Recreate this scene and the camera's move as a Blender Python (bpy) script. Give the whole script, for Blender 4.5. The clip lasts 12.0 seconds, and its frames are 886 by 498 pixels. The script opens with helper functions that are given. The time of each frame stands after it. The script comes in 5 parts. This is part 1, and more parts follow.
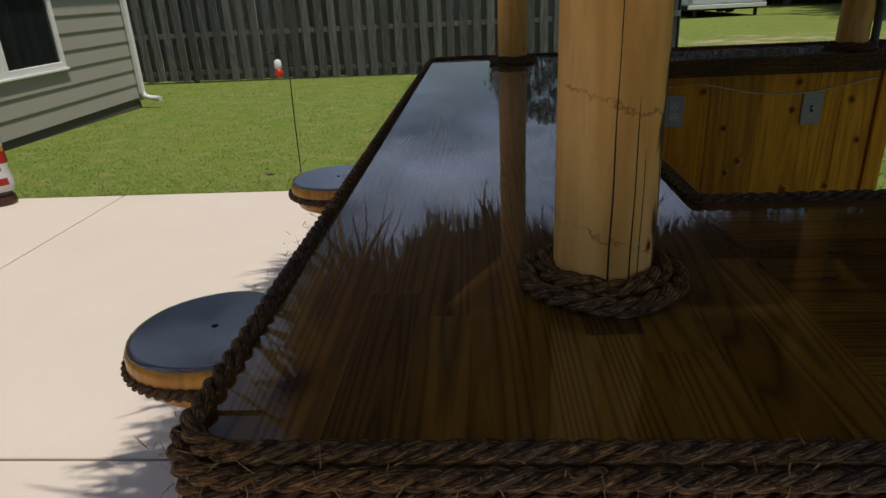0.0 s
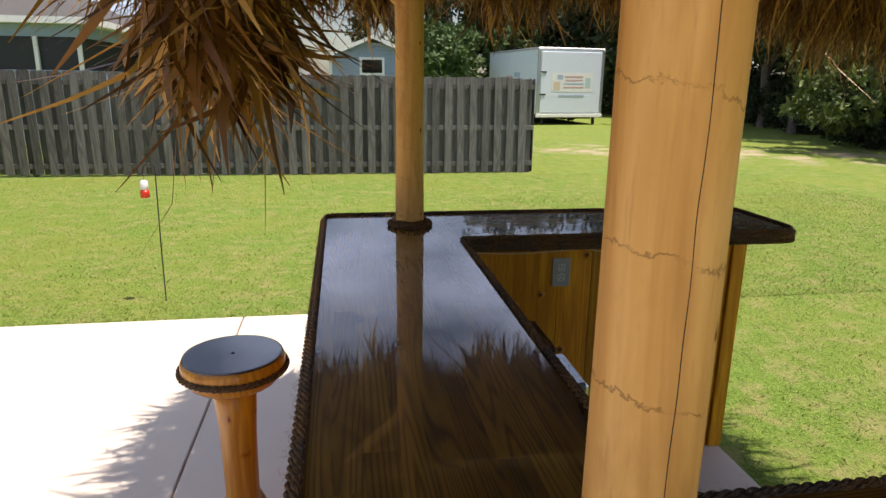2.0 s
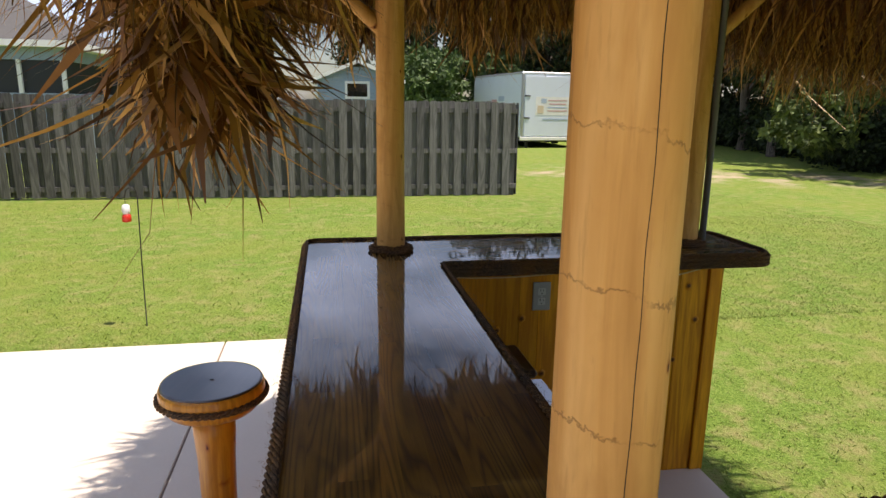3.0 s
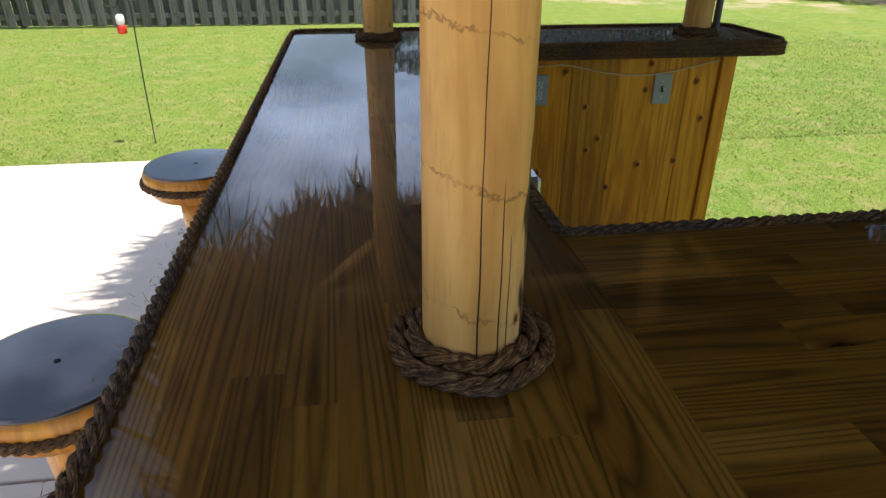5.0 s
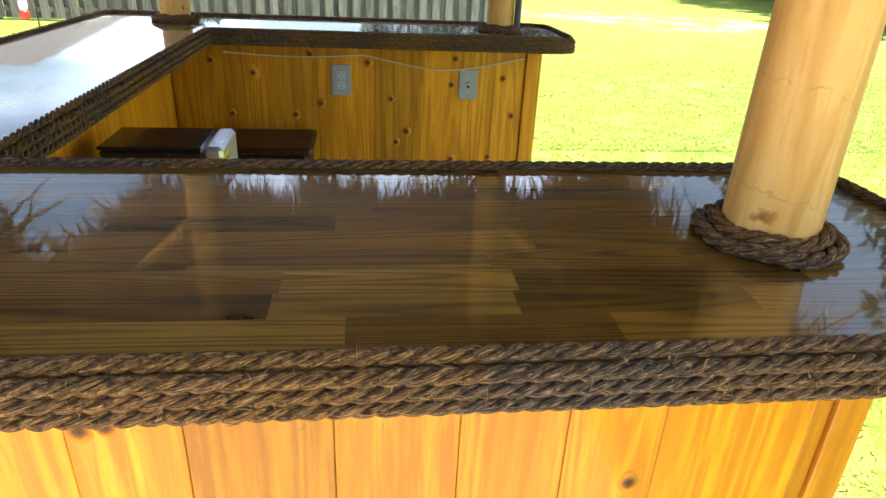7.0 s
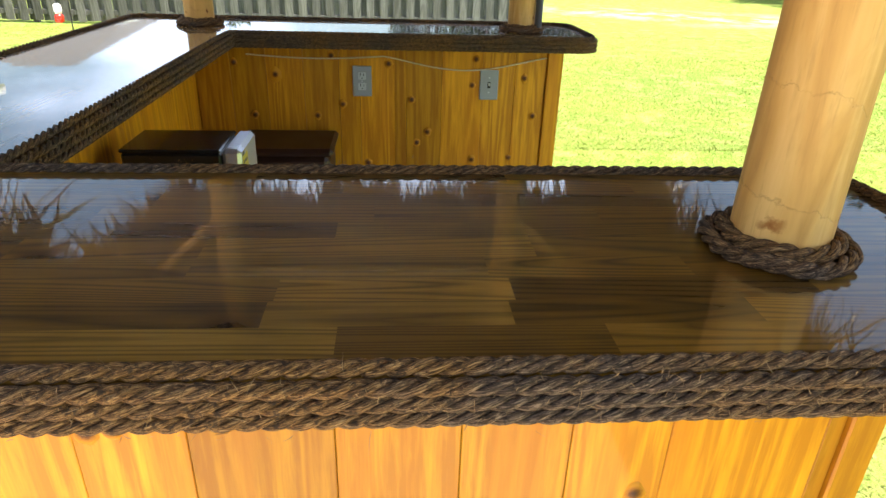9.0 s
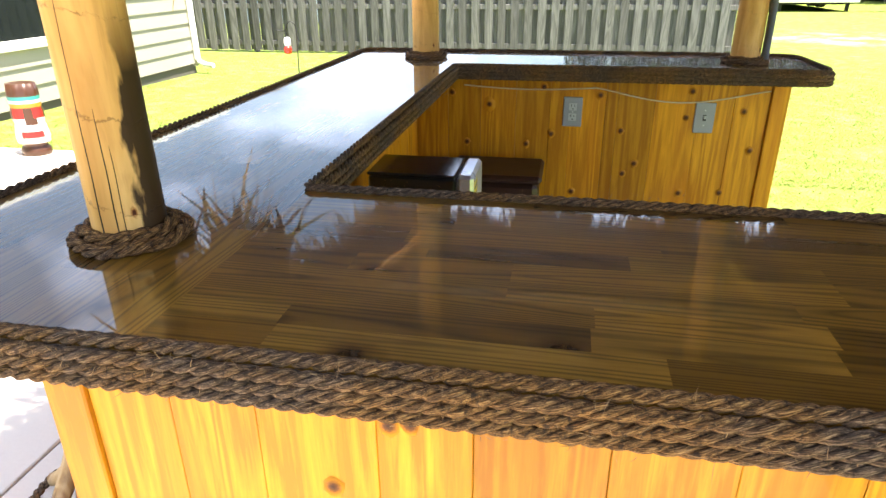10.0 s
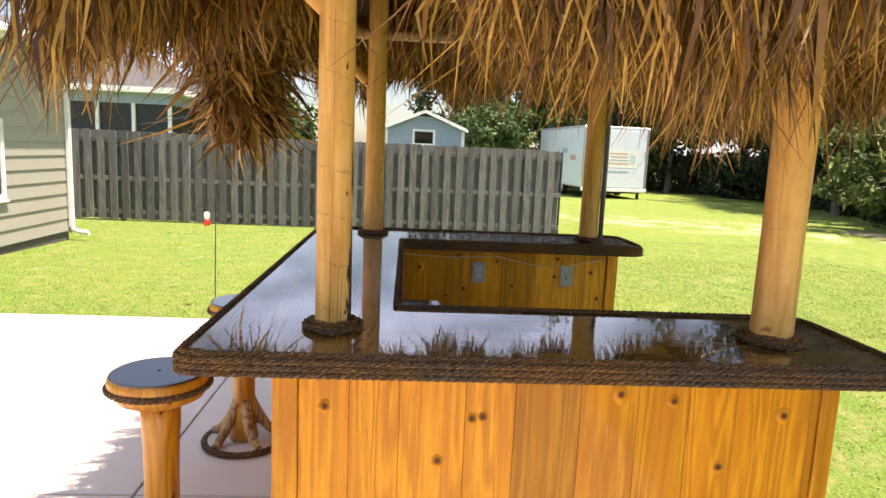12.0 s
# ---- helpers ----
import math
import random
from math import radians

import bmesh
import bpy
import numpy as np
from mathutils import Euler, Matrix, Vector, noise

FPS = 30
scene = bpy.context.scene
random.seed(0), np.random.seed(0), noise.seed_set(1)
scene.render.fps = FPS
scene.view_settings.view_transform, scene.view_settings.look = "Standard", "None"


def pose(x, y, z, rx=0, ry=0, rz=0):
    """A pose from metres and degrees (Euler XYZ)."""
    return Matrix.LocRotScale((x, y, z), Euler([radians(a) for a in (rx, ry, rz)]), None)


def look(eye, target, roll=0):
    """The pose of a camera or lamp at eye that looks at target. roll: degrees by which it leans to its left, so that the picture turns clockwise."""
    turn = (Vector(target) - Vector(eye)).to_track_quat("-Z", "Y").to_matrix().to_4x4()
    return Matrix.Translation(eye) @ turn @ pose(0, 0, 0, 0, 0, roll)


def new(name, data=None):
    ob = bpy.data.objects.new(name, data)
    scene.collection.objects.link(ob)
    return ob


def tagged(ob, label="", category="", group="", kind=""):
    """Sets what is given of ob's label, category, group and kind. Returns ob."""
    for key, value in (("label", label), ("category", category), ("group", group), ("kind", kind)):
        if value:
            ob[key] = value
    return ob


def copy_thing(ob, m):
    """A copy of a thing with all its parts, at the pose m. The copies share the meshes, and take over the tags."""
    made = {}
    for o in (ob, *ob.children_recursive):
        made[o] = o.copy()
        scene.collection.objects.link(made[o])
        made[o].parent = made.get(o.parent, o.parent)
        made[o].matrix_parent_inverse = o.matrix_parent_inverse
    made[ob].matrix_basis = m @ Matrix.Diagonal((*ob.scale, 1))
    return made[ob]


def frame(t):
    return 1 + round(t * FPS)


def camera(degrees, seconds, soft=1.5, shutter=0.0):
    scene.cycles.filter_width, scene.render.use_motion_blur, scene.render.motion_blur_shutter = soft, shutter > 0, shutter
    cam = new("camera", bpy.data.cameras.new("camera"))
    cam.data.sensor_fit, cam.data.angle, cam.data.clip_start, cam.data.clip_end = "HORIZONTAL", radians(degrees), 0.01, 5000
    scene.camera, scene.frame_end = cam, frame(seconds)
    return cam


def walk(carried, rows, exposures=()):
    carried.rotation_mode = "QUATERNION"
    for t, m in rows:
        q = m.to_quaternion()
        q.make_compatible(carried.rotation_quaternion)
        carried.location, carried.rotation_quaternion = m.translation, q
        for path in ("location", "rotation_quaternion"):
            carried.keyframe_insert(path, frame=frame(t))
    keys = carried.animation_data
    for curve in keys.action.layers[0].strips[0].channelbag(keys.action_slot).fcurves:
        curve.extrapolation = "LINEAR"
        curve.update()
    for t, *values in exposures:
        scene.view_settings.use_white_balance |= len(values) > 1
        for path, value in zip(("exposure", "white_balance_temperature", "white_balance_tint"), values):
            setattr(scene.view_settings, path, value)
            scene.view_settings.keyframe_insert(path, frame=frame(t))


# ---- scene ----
cam = camera(69.1, 12.0)
PATH = [
    (0, (-0.12, -0.577, 1.352), (-0.252, 1.271, 0.6), -2.8),
    (0.5, (-0.156, -0.515, 1.38), (-0.03, 1.355, 0.682), -0.9),
    (1, (-0.223, -0.472, 1.459), (0.017, 1.43, 0.891), -0.1),
    (1.5, (-0.229, -0.441, 1.541), (0.076, 1.449, 0.959), 0.9),
    (2, (-0.256, -0.446, 1.628), (0.046, 1.465, 1.118), 0.7),
    (2.5, (-0.246, -0.453, 1.652), (0.119, 1.467, 1.223), 0.8),
    (4.5, (-0.206, -0.489, 1.514), (0.03, 1.352, 0.768), 1.0),
    (5, (-0.106, -0.505, 1.447), (0.141, 1.266, 0.551), 0.2),
    (5.5, (0.127, -0.598, 1.405), (0.293, 1.191, 0.488), 1.3),
    (6, (0.307, -0.68, 1.376), (0.617, 1.1, 0.518), 1.0),
    (6.5, (0.488, -0.716, 1.392), (0.82, 1.084, 0.585), 2.7),
    (7, (0.72, -0.683, 1.383), (0.954, 1.108, 0.525), 2.7),
    (7.2, (0.785, -0.666, 1.374), (1.097, 1.105, 0.498), 2.2),
    (9, (0.753, -0.678, 1.392), (0.901, 1.119, 0.526), 1.8),
    (9.5, (0.656, -0.702, 1.396), (0.518, 1.095, 0.529), 0.1),
    (10, (0.586, -0.73, 1.419), (0.246, 1.07, 0.615), -0.4),
    (10.5, (0.567, -0.773, 1.434), (0.258, 1.069, 0.719), 0.7),
    (11, (0.447, -1.037, 1.475), (0.411, 0.896, 0.963), -0.6),
    (11.5, (0.299, -1.358, 1.516), (0.371, 0.6, 1.117), 0.7),
    (12, (0.182, -1.69, 1.554), (0.303, 0.284, 1.255), 2.5),
]
EXPOSURES = [(0.0, -0.7, 6800, 12), (0.5, -0.6, 6600, 12), (1.0, 0.15, 6500, 12), (1.5, 0.48, 6800, 16), (2.5, 0.46, 7100, 17), (4.5, 0.52, 6800, 12), (5.0, 0.74, 6600, 10),
             (5.5, 1.14, 6700, 10), (6.0, 1.78, 6900, 8), (6.5, 2.0, 7000, 7), (7.0, 2.08, 7100, 6), (9.0, 1.92, 7100, 8), (9.5, 2.12, 7100, 9), (10.0, 2.25, 7100, 11), (10.5, 2.25, 7100, 12), (11.0, 2.2, 7100, 13), (11.5, 1.58, 7400, 17), (12.0, 1.26, 7400, 19)]
walk(cam, [(t, look(eye, target, roll)) for t, eye, target, roll in PATH], EXPOSURES)

# ---- light ----
SUN_DIR = Vector((0.265, -0.12, 1.0)).normalized()
world = bpy.data.worlds.new("sky")
scene.world = world
world.use_nodes = True
wn = world.node_tree.nodes
sky = wn.new("ShaderNodeTexSky")
sky.sky_type = "NISHITA"
sky.sun_disc = False
sky.sun_elevation = math.asin(SUN_DIR.z)
sky.sun_rotation = math.atan2(SUN_DIR.x, SUN_DIR.y)
sky.dust_density = 1.0
wn["Background"].inputs["Strength"].default_value = 0.08
# broken white clouds over the whole sky
wl = world.node_tree.links
cloud_dir = wn.new("ShaderNodeTexCoord")
cloud_map = wn.new("ShaderNodeMapping")
cloud_map.inputs["Scale"].default_value = (1.0, 1.0, 2.4)
cloud_noise = wn.new("ShaderNodeTexNoise")
cloud_noise.inputs["Scale"].default_value, cloud_noise.inputs["Detail"].default_value = 2.3, 7.0
cloud_ramp = wn.new("ShaderNodeValToRGB")
cloud_ramp.color_ramp.elements[0].position, cloud_ramp.color_ramp.elements[1].position = 0.47, 0.68
cloud_mix = wn.new("ShaderNodeMixRGB")
cloud_mix.inputs["Color2"].default_value = (10.2, 12.4, 17.6, 1.0)
wl.new(cloud_dir.outputs["Generated"], cloud_map.inputs["Vector"])
wl.new(cloud_map.outputs[0], cloud_noise.inputs["Vector"])
wl.new(cloud_noise.outputs["Fac"], cloud_ramp.inputs["Fac"])
wl.new(cloud_ramp.outputs["Color"], cloud_mix.inputs["Fac"])
wl.new(sky.outputs[0], cloud_mix.inputs["Color1"])
wl.new(cloud_mix.outputs[0], wn["Background"].inputs["Color"])
sun_data = bpy.data.lights.new("sun", "SUN")
sun_data.energy, sun_data.angle, sun_data.color = 5.0, radians(0.6), (1.0, 0.95, 0.87)
sun = new("sun", sun_data)
sun.matrix_world = look(SUN_DIR * 40, (0, 0, 0))


# ---- materials ----
class Nodes:
    """A new node material with short calls."""

    def __init__(self, name):
        self.mat = bpy.data.materials.new(name)
        self.mat.use_nodes = True
        self.tree = self.mat.node_tree
        self.bsdf = self.tree.nodes["Principled BSDF"]

    def add(self, kind, props=(), **inputs):
        node = self.tree.nodes.new("ShaderNode" + kind)
        for key, value in dict(props).items():
            setattr(node, key, value)
        for key, value in inputs.items():
            self.set(node, key.replace("_", " "), value)
        return node

    def set(self, node, key, value):
        sock = node.inputs[int(key)] if key.isdigit() else node.inputs[key]
        if isinstance(value, bpy.types.NodeSocket):
            self.tree.links.new(value, sock)
        else:
            sock.default_value = value

    def out(self, **inputs):
        for key, value in inputs.items():
            self.set(self.bsdf, key.replace("_", " "), value)

    def coords(self, scale=(1, 1, 1), spread=0.0, turn=(0, 0, 0)):
        """Object coordinates, scaled; spread shifts each object by its random number."""
        c = self.add("TexCoord").outputs["Object"]
        if spread:
            r = self.add("ObjectInfo").outputs["Random"]
            m = self.add("VectorMath", {"operation": "SCALE"}, **{"0": (spread, spread * 1.7, spread * 2.3), "Scale": r})
            c = self.add("VectorMath", **{"0": c, "1": m.outputs[0]}).outputs[0]
        return self.add("Mapping", Vector=c, Scale=scale, Rotation=turn).outputs[0]

    def noise(self, vec, scale, detail=4.0, rough=0.55, distort=0.0):
        return self.add("TexNoise", Vector=vec, Scale=scale, Detail=detail, Roughness=rough, Distortion=distort).outputs["Fac"]

    def ramp(self, fac, *stops):
        node = self.add("ValToRGB", Fac=fac)
        e = node.color_ramp.elements
        while len(e) < len(stops):
            e.new(0.5)
        for el, (p, c) in zip(e, stops):
            el.position, el.color = p, (c if len(c) == 4 else (*c, 1)) if isinstance(c, tuple) else (c, c, c, 1)
        return node.outputs["Color"]

    def mix(self, fac, a, b, how="MIX"):
        node = self.add("Mix", {"data_type": "RGBA", "blend_type": how})
        for sock, v in ((node.inputs[0], fac), (node.inputs[6], a), (node.inputs[7], b)):
            if isinstance(v, bpy.types.NodeSocket):
                self.tree.links.new(v, sock)
            elif isinstance(v, tuple):
                sock.default_value = (*v, 1) if len(v) == 3 else v
            else:
                sock.default_value = v
        return node.outputs[2]

    def math(self, op, a, b=0.0):
        return self.add("Math", {"operation": op}, **{"0": a, "1": b}).outputs[0]

    def bump(self, height, strength=0.3, dist=0.005):
        return self.add("Bump", Height=height, Strength=strength, Distance=dist).outputs[0]


def wood(name, dark, mid, light, along="z", size=1.0, rough=0.55, knots=0.0, tone=0.35, coat=0.0, spread=40.0, bump=0.25, contrast=1.0, rings=62.0, streak=0.0):
    """Sawn or round timber with grain along one axis, knots and a tone of its own for each piece."""
    n = Nodes(name)
    k = {"x": (0.06, 1, 1), "y": (1, 0.06, 1), "z": (1, 1, 0.06)}[along]
    vec = n.coords(k, spread)
    base = n.noise(vec, 14 / size, 2, 0.45, 0.9)
    fine = n.noise(vec, 210 / size, 5, 0.65, 0.4)
    bands = n.math("SINE", n.math("MULTIPLY", base, rings))
    bands = n.math("MULTIPLY", n.math("ADD", bands, 1.0), 0.5)
    grain = n.math("ADD", n.math("MULTIPLY", bands, 0.45 * contrast), n.math("MULTIPLY", fine, 0.55))
    col = n.ramp(grain, (0.27, dark), (0.48, mid), (0.70, light))
    broad = n.noise(n.coords((1, 1, 1), spread), 3.0, 2)
    col = n.mix(n.math("MULTIPLY", broad, 0.35), col, mid)
    if streak:
        heart = n.noise(n.coords({"x": (0.10, 1, 1), "y": (1, 0.10, 1), "z": (1, 1, 0.10)}[along], spread), 16.0, 2, 0.5, 0.5)
        col = n.mix(n.math("MULTIPLY", n.ramp(heart, (0.52, 0.0), (0.66, 1.0)), streak), col, tuple(0.5 * (d + m) * f for d, m, f in zip(dark, mid, (0.95, 0.80, 0.8))))
    rnd = n.add("ObjectInfo").outputs["Random"]
    shade = n.ramp(rnd, (0.0, 1.0 - tone), (0.25, 1.0 - tone * 0.55), (0.5, 1.0), (1.0, 1.0 + tone * 0.3))
    col = n.mix(1.0, col, shade, "MULTIPLY")
    if knots:
        kv = {"x": (0.55, 1, 1), "y": (1, 0.55, 1), "z": (1, 1, 0.55)}[along]
        wob = n.noise(n.coords((1, 1, 1), spread), 30.0, 3)
        kc = n.add("VectorMath", {"operation": "SCALE"}, **{"0": n.add("CombineXYZ", X=wob, Y=wob, Z=wob).outputs[0], "Scale": 0.02}).outputs[0]
        kvec = n.add("VectorMath", **{"0": n.coords(kv, spread), "1": kc}).outputs[0]
        xyz = n.add("SeparateXYZ", Vector=kvec)
        if along == "z":
            flat = n.add("CombineXYZ", X=n.math("ADD", xyz.outputs["X"], xyz.outputs["Y"]), Y=xyz.outputs["Z"]).outputs[0]
        else:
            flat = n.add("CombineXYZ", X=xyz.outputs["X"], Y=xyz.outputs["Y"]).outputs[0]
        cell = n.add("TexVoronoi", {"voronoi_dimensions": "2D"}, Vector=flat, Scale=knots, Randomness=1.0)
        ring = n.ramp(cell.outputs["Distance"], (0.022, (0.15, 0.055, 0.02)), (0.042, (0.38, 0.18, 0.07)), (0.058, (0.76, 0.58, 0.38)), (0.12, (1, 1, 1)))
        col = n.mix(1.0, col, ring, "MULTIPLY")
    n.out(Base_Color=col, Roughness=rough, Normal=n.bump(grain, bump, 0.002))
    if streak:
        n.out(Specular_IOR_Level=0.22)
    if coat:
        ripple = n.noise(n.coords((1, 1, 1)), 9.0, 2)
        n.out(Coat_Weight=coat, Coat_Roughness=0.035, Coat_IOR=1.68, Coat_Normal=n.bump(ripple, 0.022, 0.01))
    return n.mat


def plain(name, color, rough=0.5, metal=0.0, vary=0.12, scale=8.0, bump=0.05):
    """A plain surface with slight stains and relief."""
    n = Nodes(name)
    v = n.noise(n.coords(), scale, 5)
    col = n.mix(v, tuple(c * (1 - vary) for c in color), tuple(min(1, c * (1 + vary)) for c in color))
    f = n.noise(n.coords(), scale * 12, 3)
    n.out(Base_Color=col, Roughness=n.math("ADD", n.math("MULTIPLY", v, 0.15), rough - 0.07), Metallic=metal, Normal=n.bump(f, bump, 0.002))
    return n.mat


def stave_wood(name, along, dark, mid, light):
    """Stained pine staves under clear epoxy: thin late-wood lines, arched grain, cloudy stain and few knots."""
    n = Nodes(name)
    k = {"x": (0.045, 1, 1), "y": (1, 0.045, 1)}[along]
    vec = n.coords(k, 60.0)
    free = n.coords((1, 1, 1), 60.0)
    slow = n.noise(vec, 11.0, 1.5, 0.4, 0.35)
    rings = n.math("FRACT", n.math("MULTIPLY", slow, 30.0))
    line = n.ramp(rings, (0.0, 0.9), (0.12, 0.6), (0.34, 0.0), (0.72, 0.10), (1.0, 1.0))
    fibre = n.noise(vec, 330.0, 4, 0.65)
    cloud = n.noise(n.coords({"x": (0.35, 1, 1), "y": (1, 0.35, 1)}[along], 60.0), 14.0, 3, 0.55, 0.6)
    col = n.ramp(cloud, (0.32, mid), (0.68, light))
    col = n.mix(n.math("MULTIPLY", line, n.ramp(cloud, (0.30, 0.95), (0.70, 0.60))), col, dark)
    col = n.mix(n.math("MULTIPLY", n.ramp(fibre, (0.45, 0.0), (0.75, 1.0)), 0.35), col, dark)
    smoke = n.noise(n.coords({"x": (0.25, 1, 1), "y": (1, 0.25, 1)}[along], 60.0), 7.0, 2, 0.5, 1.2)
    col = n.mix(n.ramp(smoke, (0.58, 0.0), (0.72, 0.75)), col, dark)
    pos = n.add("SeparateXYZ", Vector=free)
    wob = n.math("MULTIPLY", n.noise(free, 40.0, 3), 0.012)
    sx, sy = (0.6, 1.0) if along == "x" else (1.0, 0.6)
    flat = n.add("CombineXYZ", X=n.math("ADD", n.math("MULTIPLY", pos.outputs["X"], sx), wob), Y=n.math("ADD", n.math("MULTIPLY", pos.outputs["Y"], sy), wob)).outputs[0]
    cell = n.add("TexVoronoi", {"voronoi_dimensions": "2D"}, Vector=flat, Scale=3.4, Randomness=1.0).outputs["Distance"]
    col = n.mix(1.0, col, n.ramp(cell, (0.018, (0.16, 0.10, 0.06)), (0.036, (0.45, 0.36, 0.28)), (0.085, (1, 1, 1))), "MULTIPLY")
    rnd = n.add("ObjectInfo").outputs["Random"]
    col = n.mix(1.0, col, n.ramp(rnd, (0.0, (0.78, 0.74, 0.70)), (0.5, (1.0, 1.0, 1.0)), (1.0, (1.16, 1.08, 0.95))), "MULTIPLY")
    ripple = n.noise(n.coords((1, 1, 1)), 8.0, 2)
    n.out(Base_Color=col, Roughness=0.5, Specular_IOR_Level=0.1, Coat_Weight=1.0, Coat_Roughness=0.03, Coat_IOR=1.64, Coat_Normal=n.bump(ripple, 0.022, 0.01))
    return n.mat


STAVES = {}
for axis in "xy":
    STAVES["dark", axis] = stave_wood("dark_stained_stave_" + axis, axis, (0.028, 0.012, 0.0020), (0.112, 0.052, 0.0060), (0.150, 0.071, 0.0090))
    STAVES["mid", axis] = stave_wood("stained_stave_" + axis, axis, (0.038, 0.016, 0.0024), (0.172, 0.082, 0.0095), (0.228, 0.113, 0.0145))
    STAVES["pale", axis] = stave_wood("pale_stained_stave_" + axis, axis, (0.055, 0.025, 0.0036), (0.215, 0.109, 0.0135), (0.285, 0.152, 0.0215))
STAVE_X, STAVE_Y = STAVES["mid", "x"], STAVES["mid", "y"]
CEDAR = wood("cedar_boards", (0.40, 0.140, 0.006), (0.68, 0.30, 0.013), (0.84, 0.45, 0.034), "z", 2.0, 0.5, 0.0, 0.30, 0.12, 40, 0.2, 0.36, 60.0, 0.6)


def post_wood(name, stain, scars):
    """Peeled pine: pale streaks, ragged ring scars at the whorls, and on one post a dark bark streak."""
    n = Nodes(name)
    vec = n.coords((1, 1, 0.10), 9)
    free = n.coords((1, 1, 1), 9)
    base = n.noise(vec, 26.0, 4, 0.55, 0.8)
    fine = n.noise(vec, 160.0, 4, 0.6)
    blot = n.noise(n.coords((1, 1, 0.4), 9), 22.0, 4, 0.6, 0.5)
    col = n.ramp(base, (0.25, (0.48, 0.235, 0.058)), (0.5, (0.66, 0.36, 0.105)), (0.75, (0.78, 0.48, 0.175)))
    col = n.mix(n.math("MULTIPLY", n.ramp(fine, (0.55, 0.0), (0.8, 1.0)), 0.45), col, (0.38, 0.18, 0.05))
    col = n.mix(n.ramp(blot, (0.52, 0.0), (0.75, 0.55)), col, (0.50, 0.25, 0.065))
    pos = n.add("SeparateXYZ", Vector=n.add("TexCoord").outputs["Object"])
    wob = n.math("MULTIPLY", n.noise(free, 16.0, 5, 0.75), 0.055)
    slant = n.math("MULTIPLY", pos.outputs["X"], 0.30)
    zz = n.math("ADD", n.math("ADD", pos.outputs["Z"], wob), slant)
    saw = n.math("ABSOLUTE", n.math("SUBTRACT", n.math("FRACT", n.math("DIVIDE", zz, 0.122)), 0.5))
    line = n.math("MULTIPLY", n.ramp(saw, (0.004, 1.0), (0.016, 0.0)), n.ramp(n.noise(free, 38.0, 3), (0.40, 0.15), (0.56, 1.0)))
    col = n.mix(n.math("MULTIPLY", line, scars), col, (0.16, 0.07, 0.02))
    flat = n.add("CombineXYZ", X=n.math("ADD", pos.outputs["X"], pos.outputs["Y"]), Y=n.math("MULTIPLY", zz, 0.7)).outputs[0]
    cell = n.add("TexVoronoi", {"voronoi_dimensions": "2D"}, Vector=flat, Scale=6.5, Randomness=1.0).outputs["Distance"]
    col = n.mix(1.0, col, n.ramp(cell, (0.016, (0.10, 0.035, 0.015)), (0.026, (0.5, 0.3, 0.18)), (0.05, (1, 1, 1))), "MULTIPLY")
    if stain:
        ang = n.math("ARCTAN2", pos.outputs["Y"], pos.outputs["X"])
        off = n.math("ABSOLUTE", n.math("ADD", n.math("SUBTRACT", ang, 0.08), n.math("MULTIPLY", n.math("SUBTRACT", n.noise(n.coords((1, 1, 0.3), 9), 30.0, 4), 0.5), 1.2)))
        reach = n.math("MULTIPLY", n.add("MapRange", Value=pos.outputs["Z"], From_Min=1.56, From_Max=1.50).outputs[0], n.add("MapRange", Value=pos.outputs["Z"], From_Min=1.42, From_Max=1.46).outputs[0])
        low = n.add("MapRange", Value=pos.outputs["Z"], From_Min=1.38, From_Max=1.30).outputs[0]
        mask = n.math("MULTIPLY", n.ramp(off, (0.46, 1.0), (0.58, 0.0)), n.math("MAXIMUM", low, reach))
        col = n.mix(n.math("MULTIPLY", mask, 0.95), col, (0.020, 0.008, 0.003))
    n.out(Specular_IOR_Level=0.25)
    n.out(Base_Color=col, Roughness=0.6, Normal=n.bump(n.math("SUBTRACT", base, n.math("MULTIPLY", line, 1.5)), 0.35, 0.003))
    return n.mat


POST = post_wood("peeled_log", False, 0.2)
POST_STAINED = post_wood("peeled_log_with_bark_streak", True, 0.55)
LOG = wood("varnished_log", (0.36, 0.14, 0.010), (0.60, 0.27, 0.022), (0.72, 0.39, 0.05), "z", 1.8, 0.4, 9.0, 0.12, 0.35, 9, 0.2, 0.35, 45.0, 0.75)
SEAT = wood("varnished_seat_top", (0.026, 0.012, 0.006), (0.040, 0.019, 0.010), (0.058, 0.030, 0.015), "x", 2.0, 0.4, 0.0, 0.1, 1.0, 9, 0.02, 0.2)
GREY_WOOD = wood("weathered_pickets", (0.080, 0.077, 0.073), (0.170, 0.164, 0.157), (0.28, 0.272, 0.262), "z", 2.4, 0.85, 0.0, 0.45, 0.0, 30, 0.4, 0.4)
ROOT = wood("driftwood", (0.20, 0.10, 0.035), (0.38, 0.22, 0.08), (0.50, 0.33, 0.15), "z", 1.5, 0.6, 5.0, 0.15, 0.2, 9, 0.4)


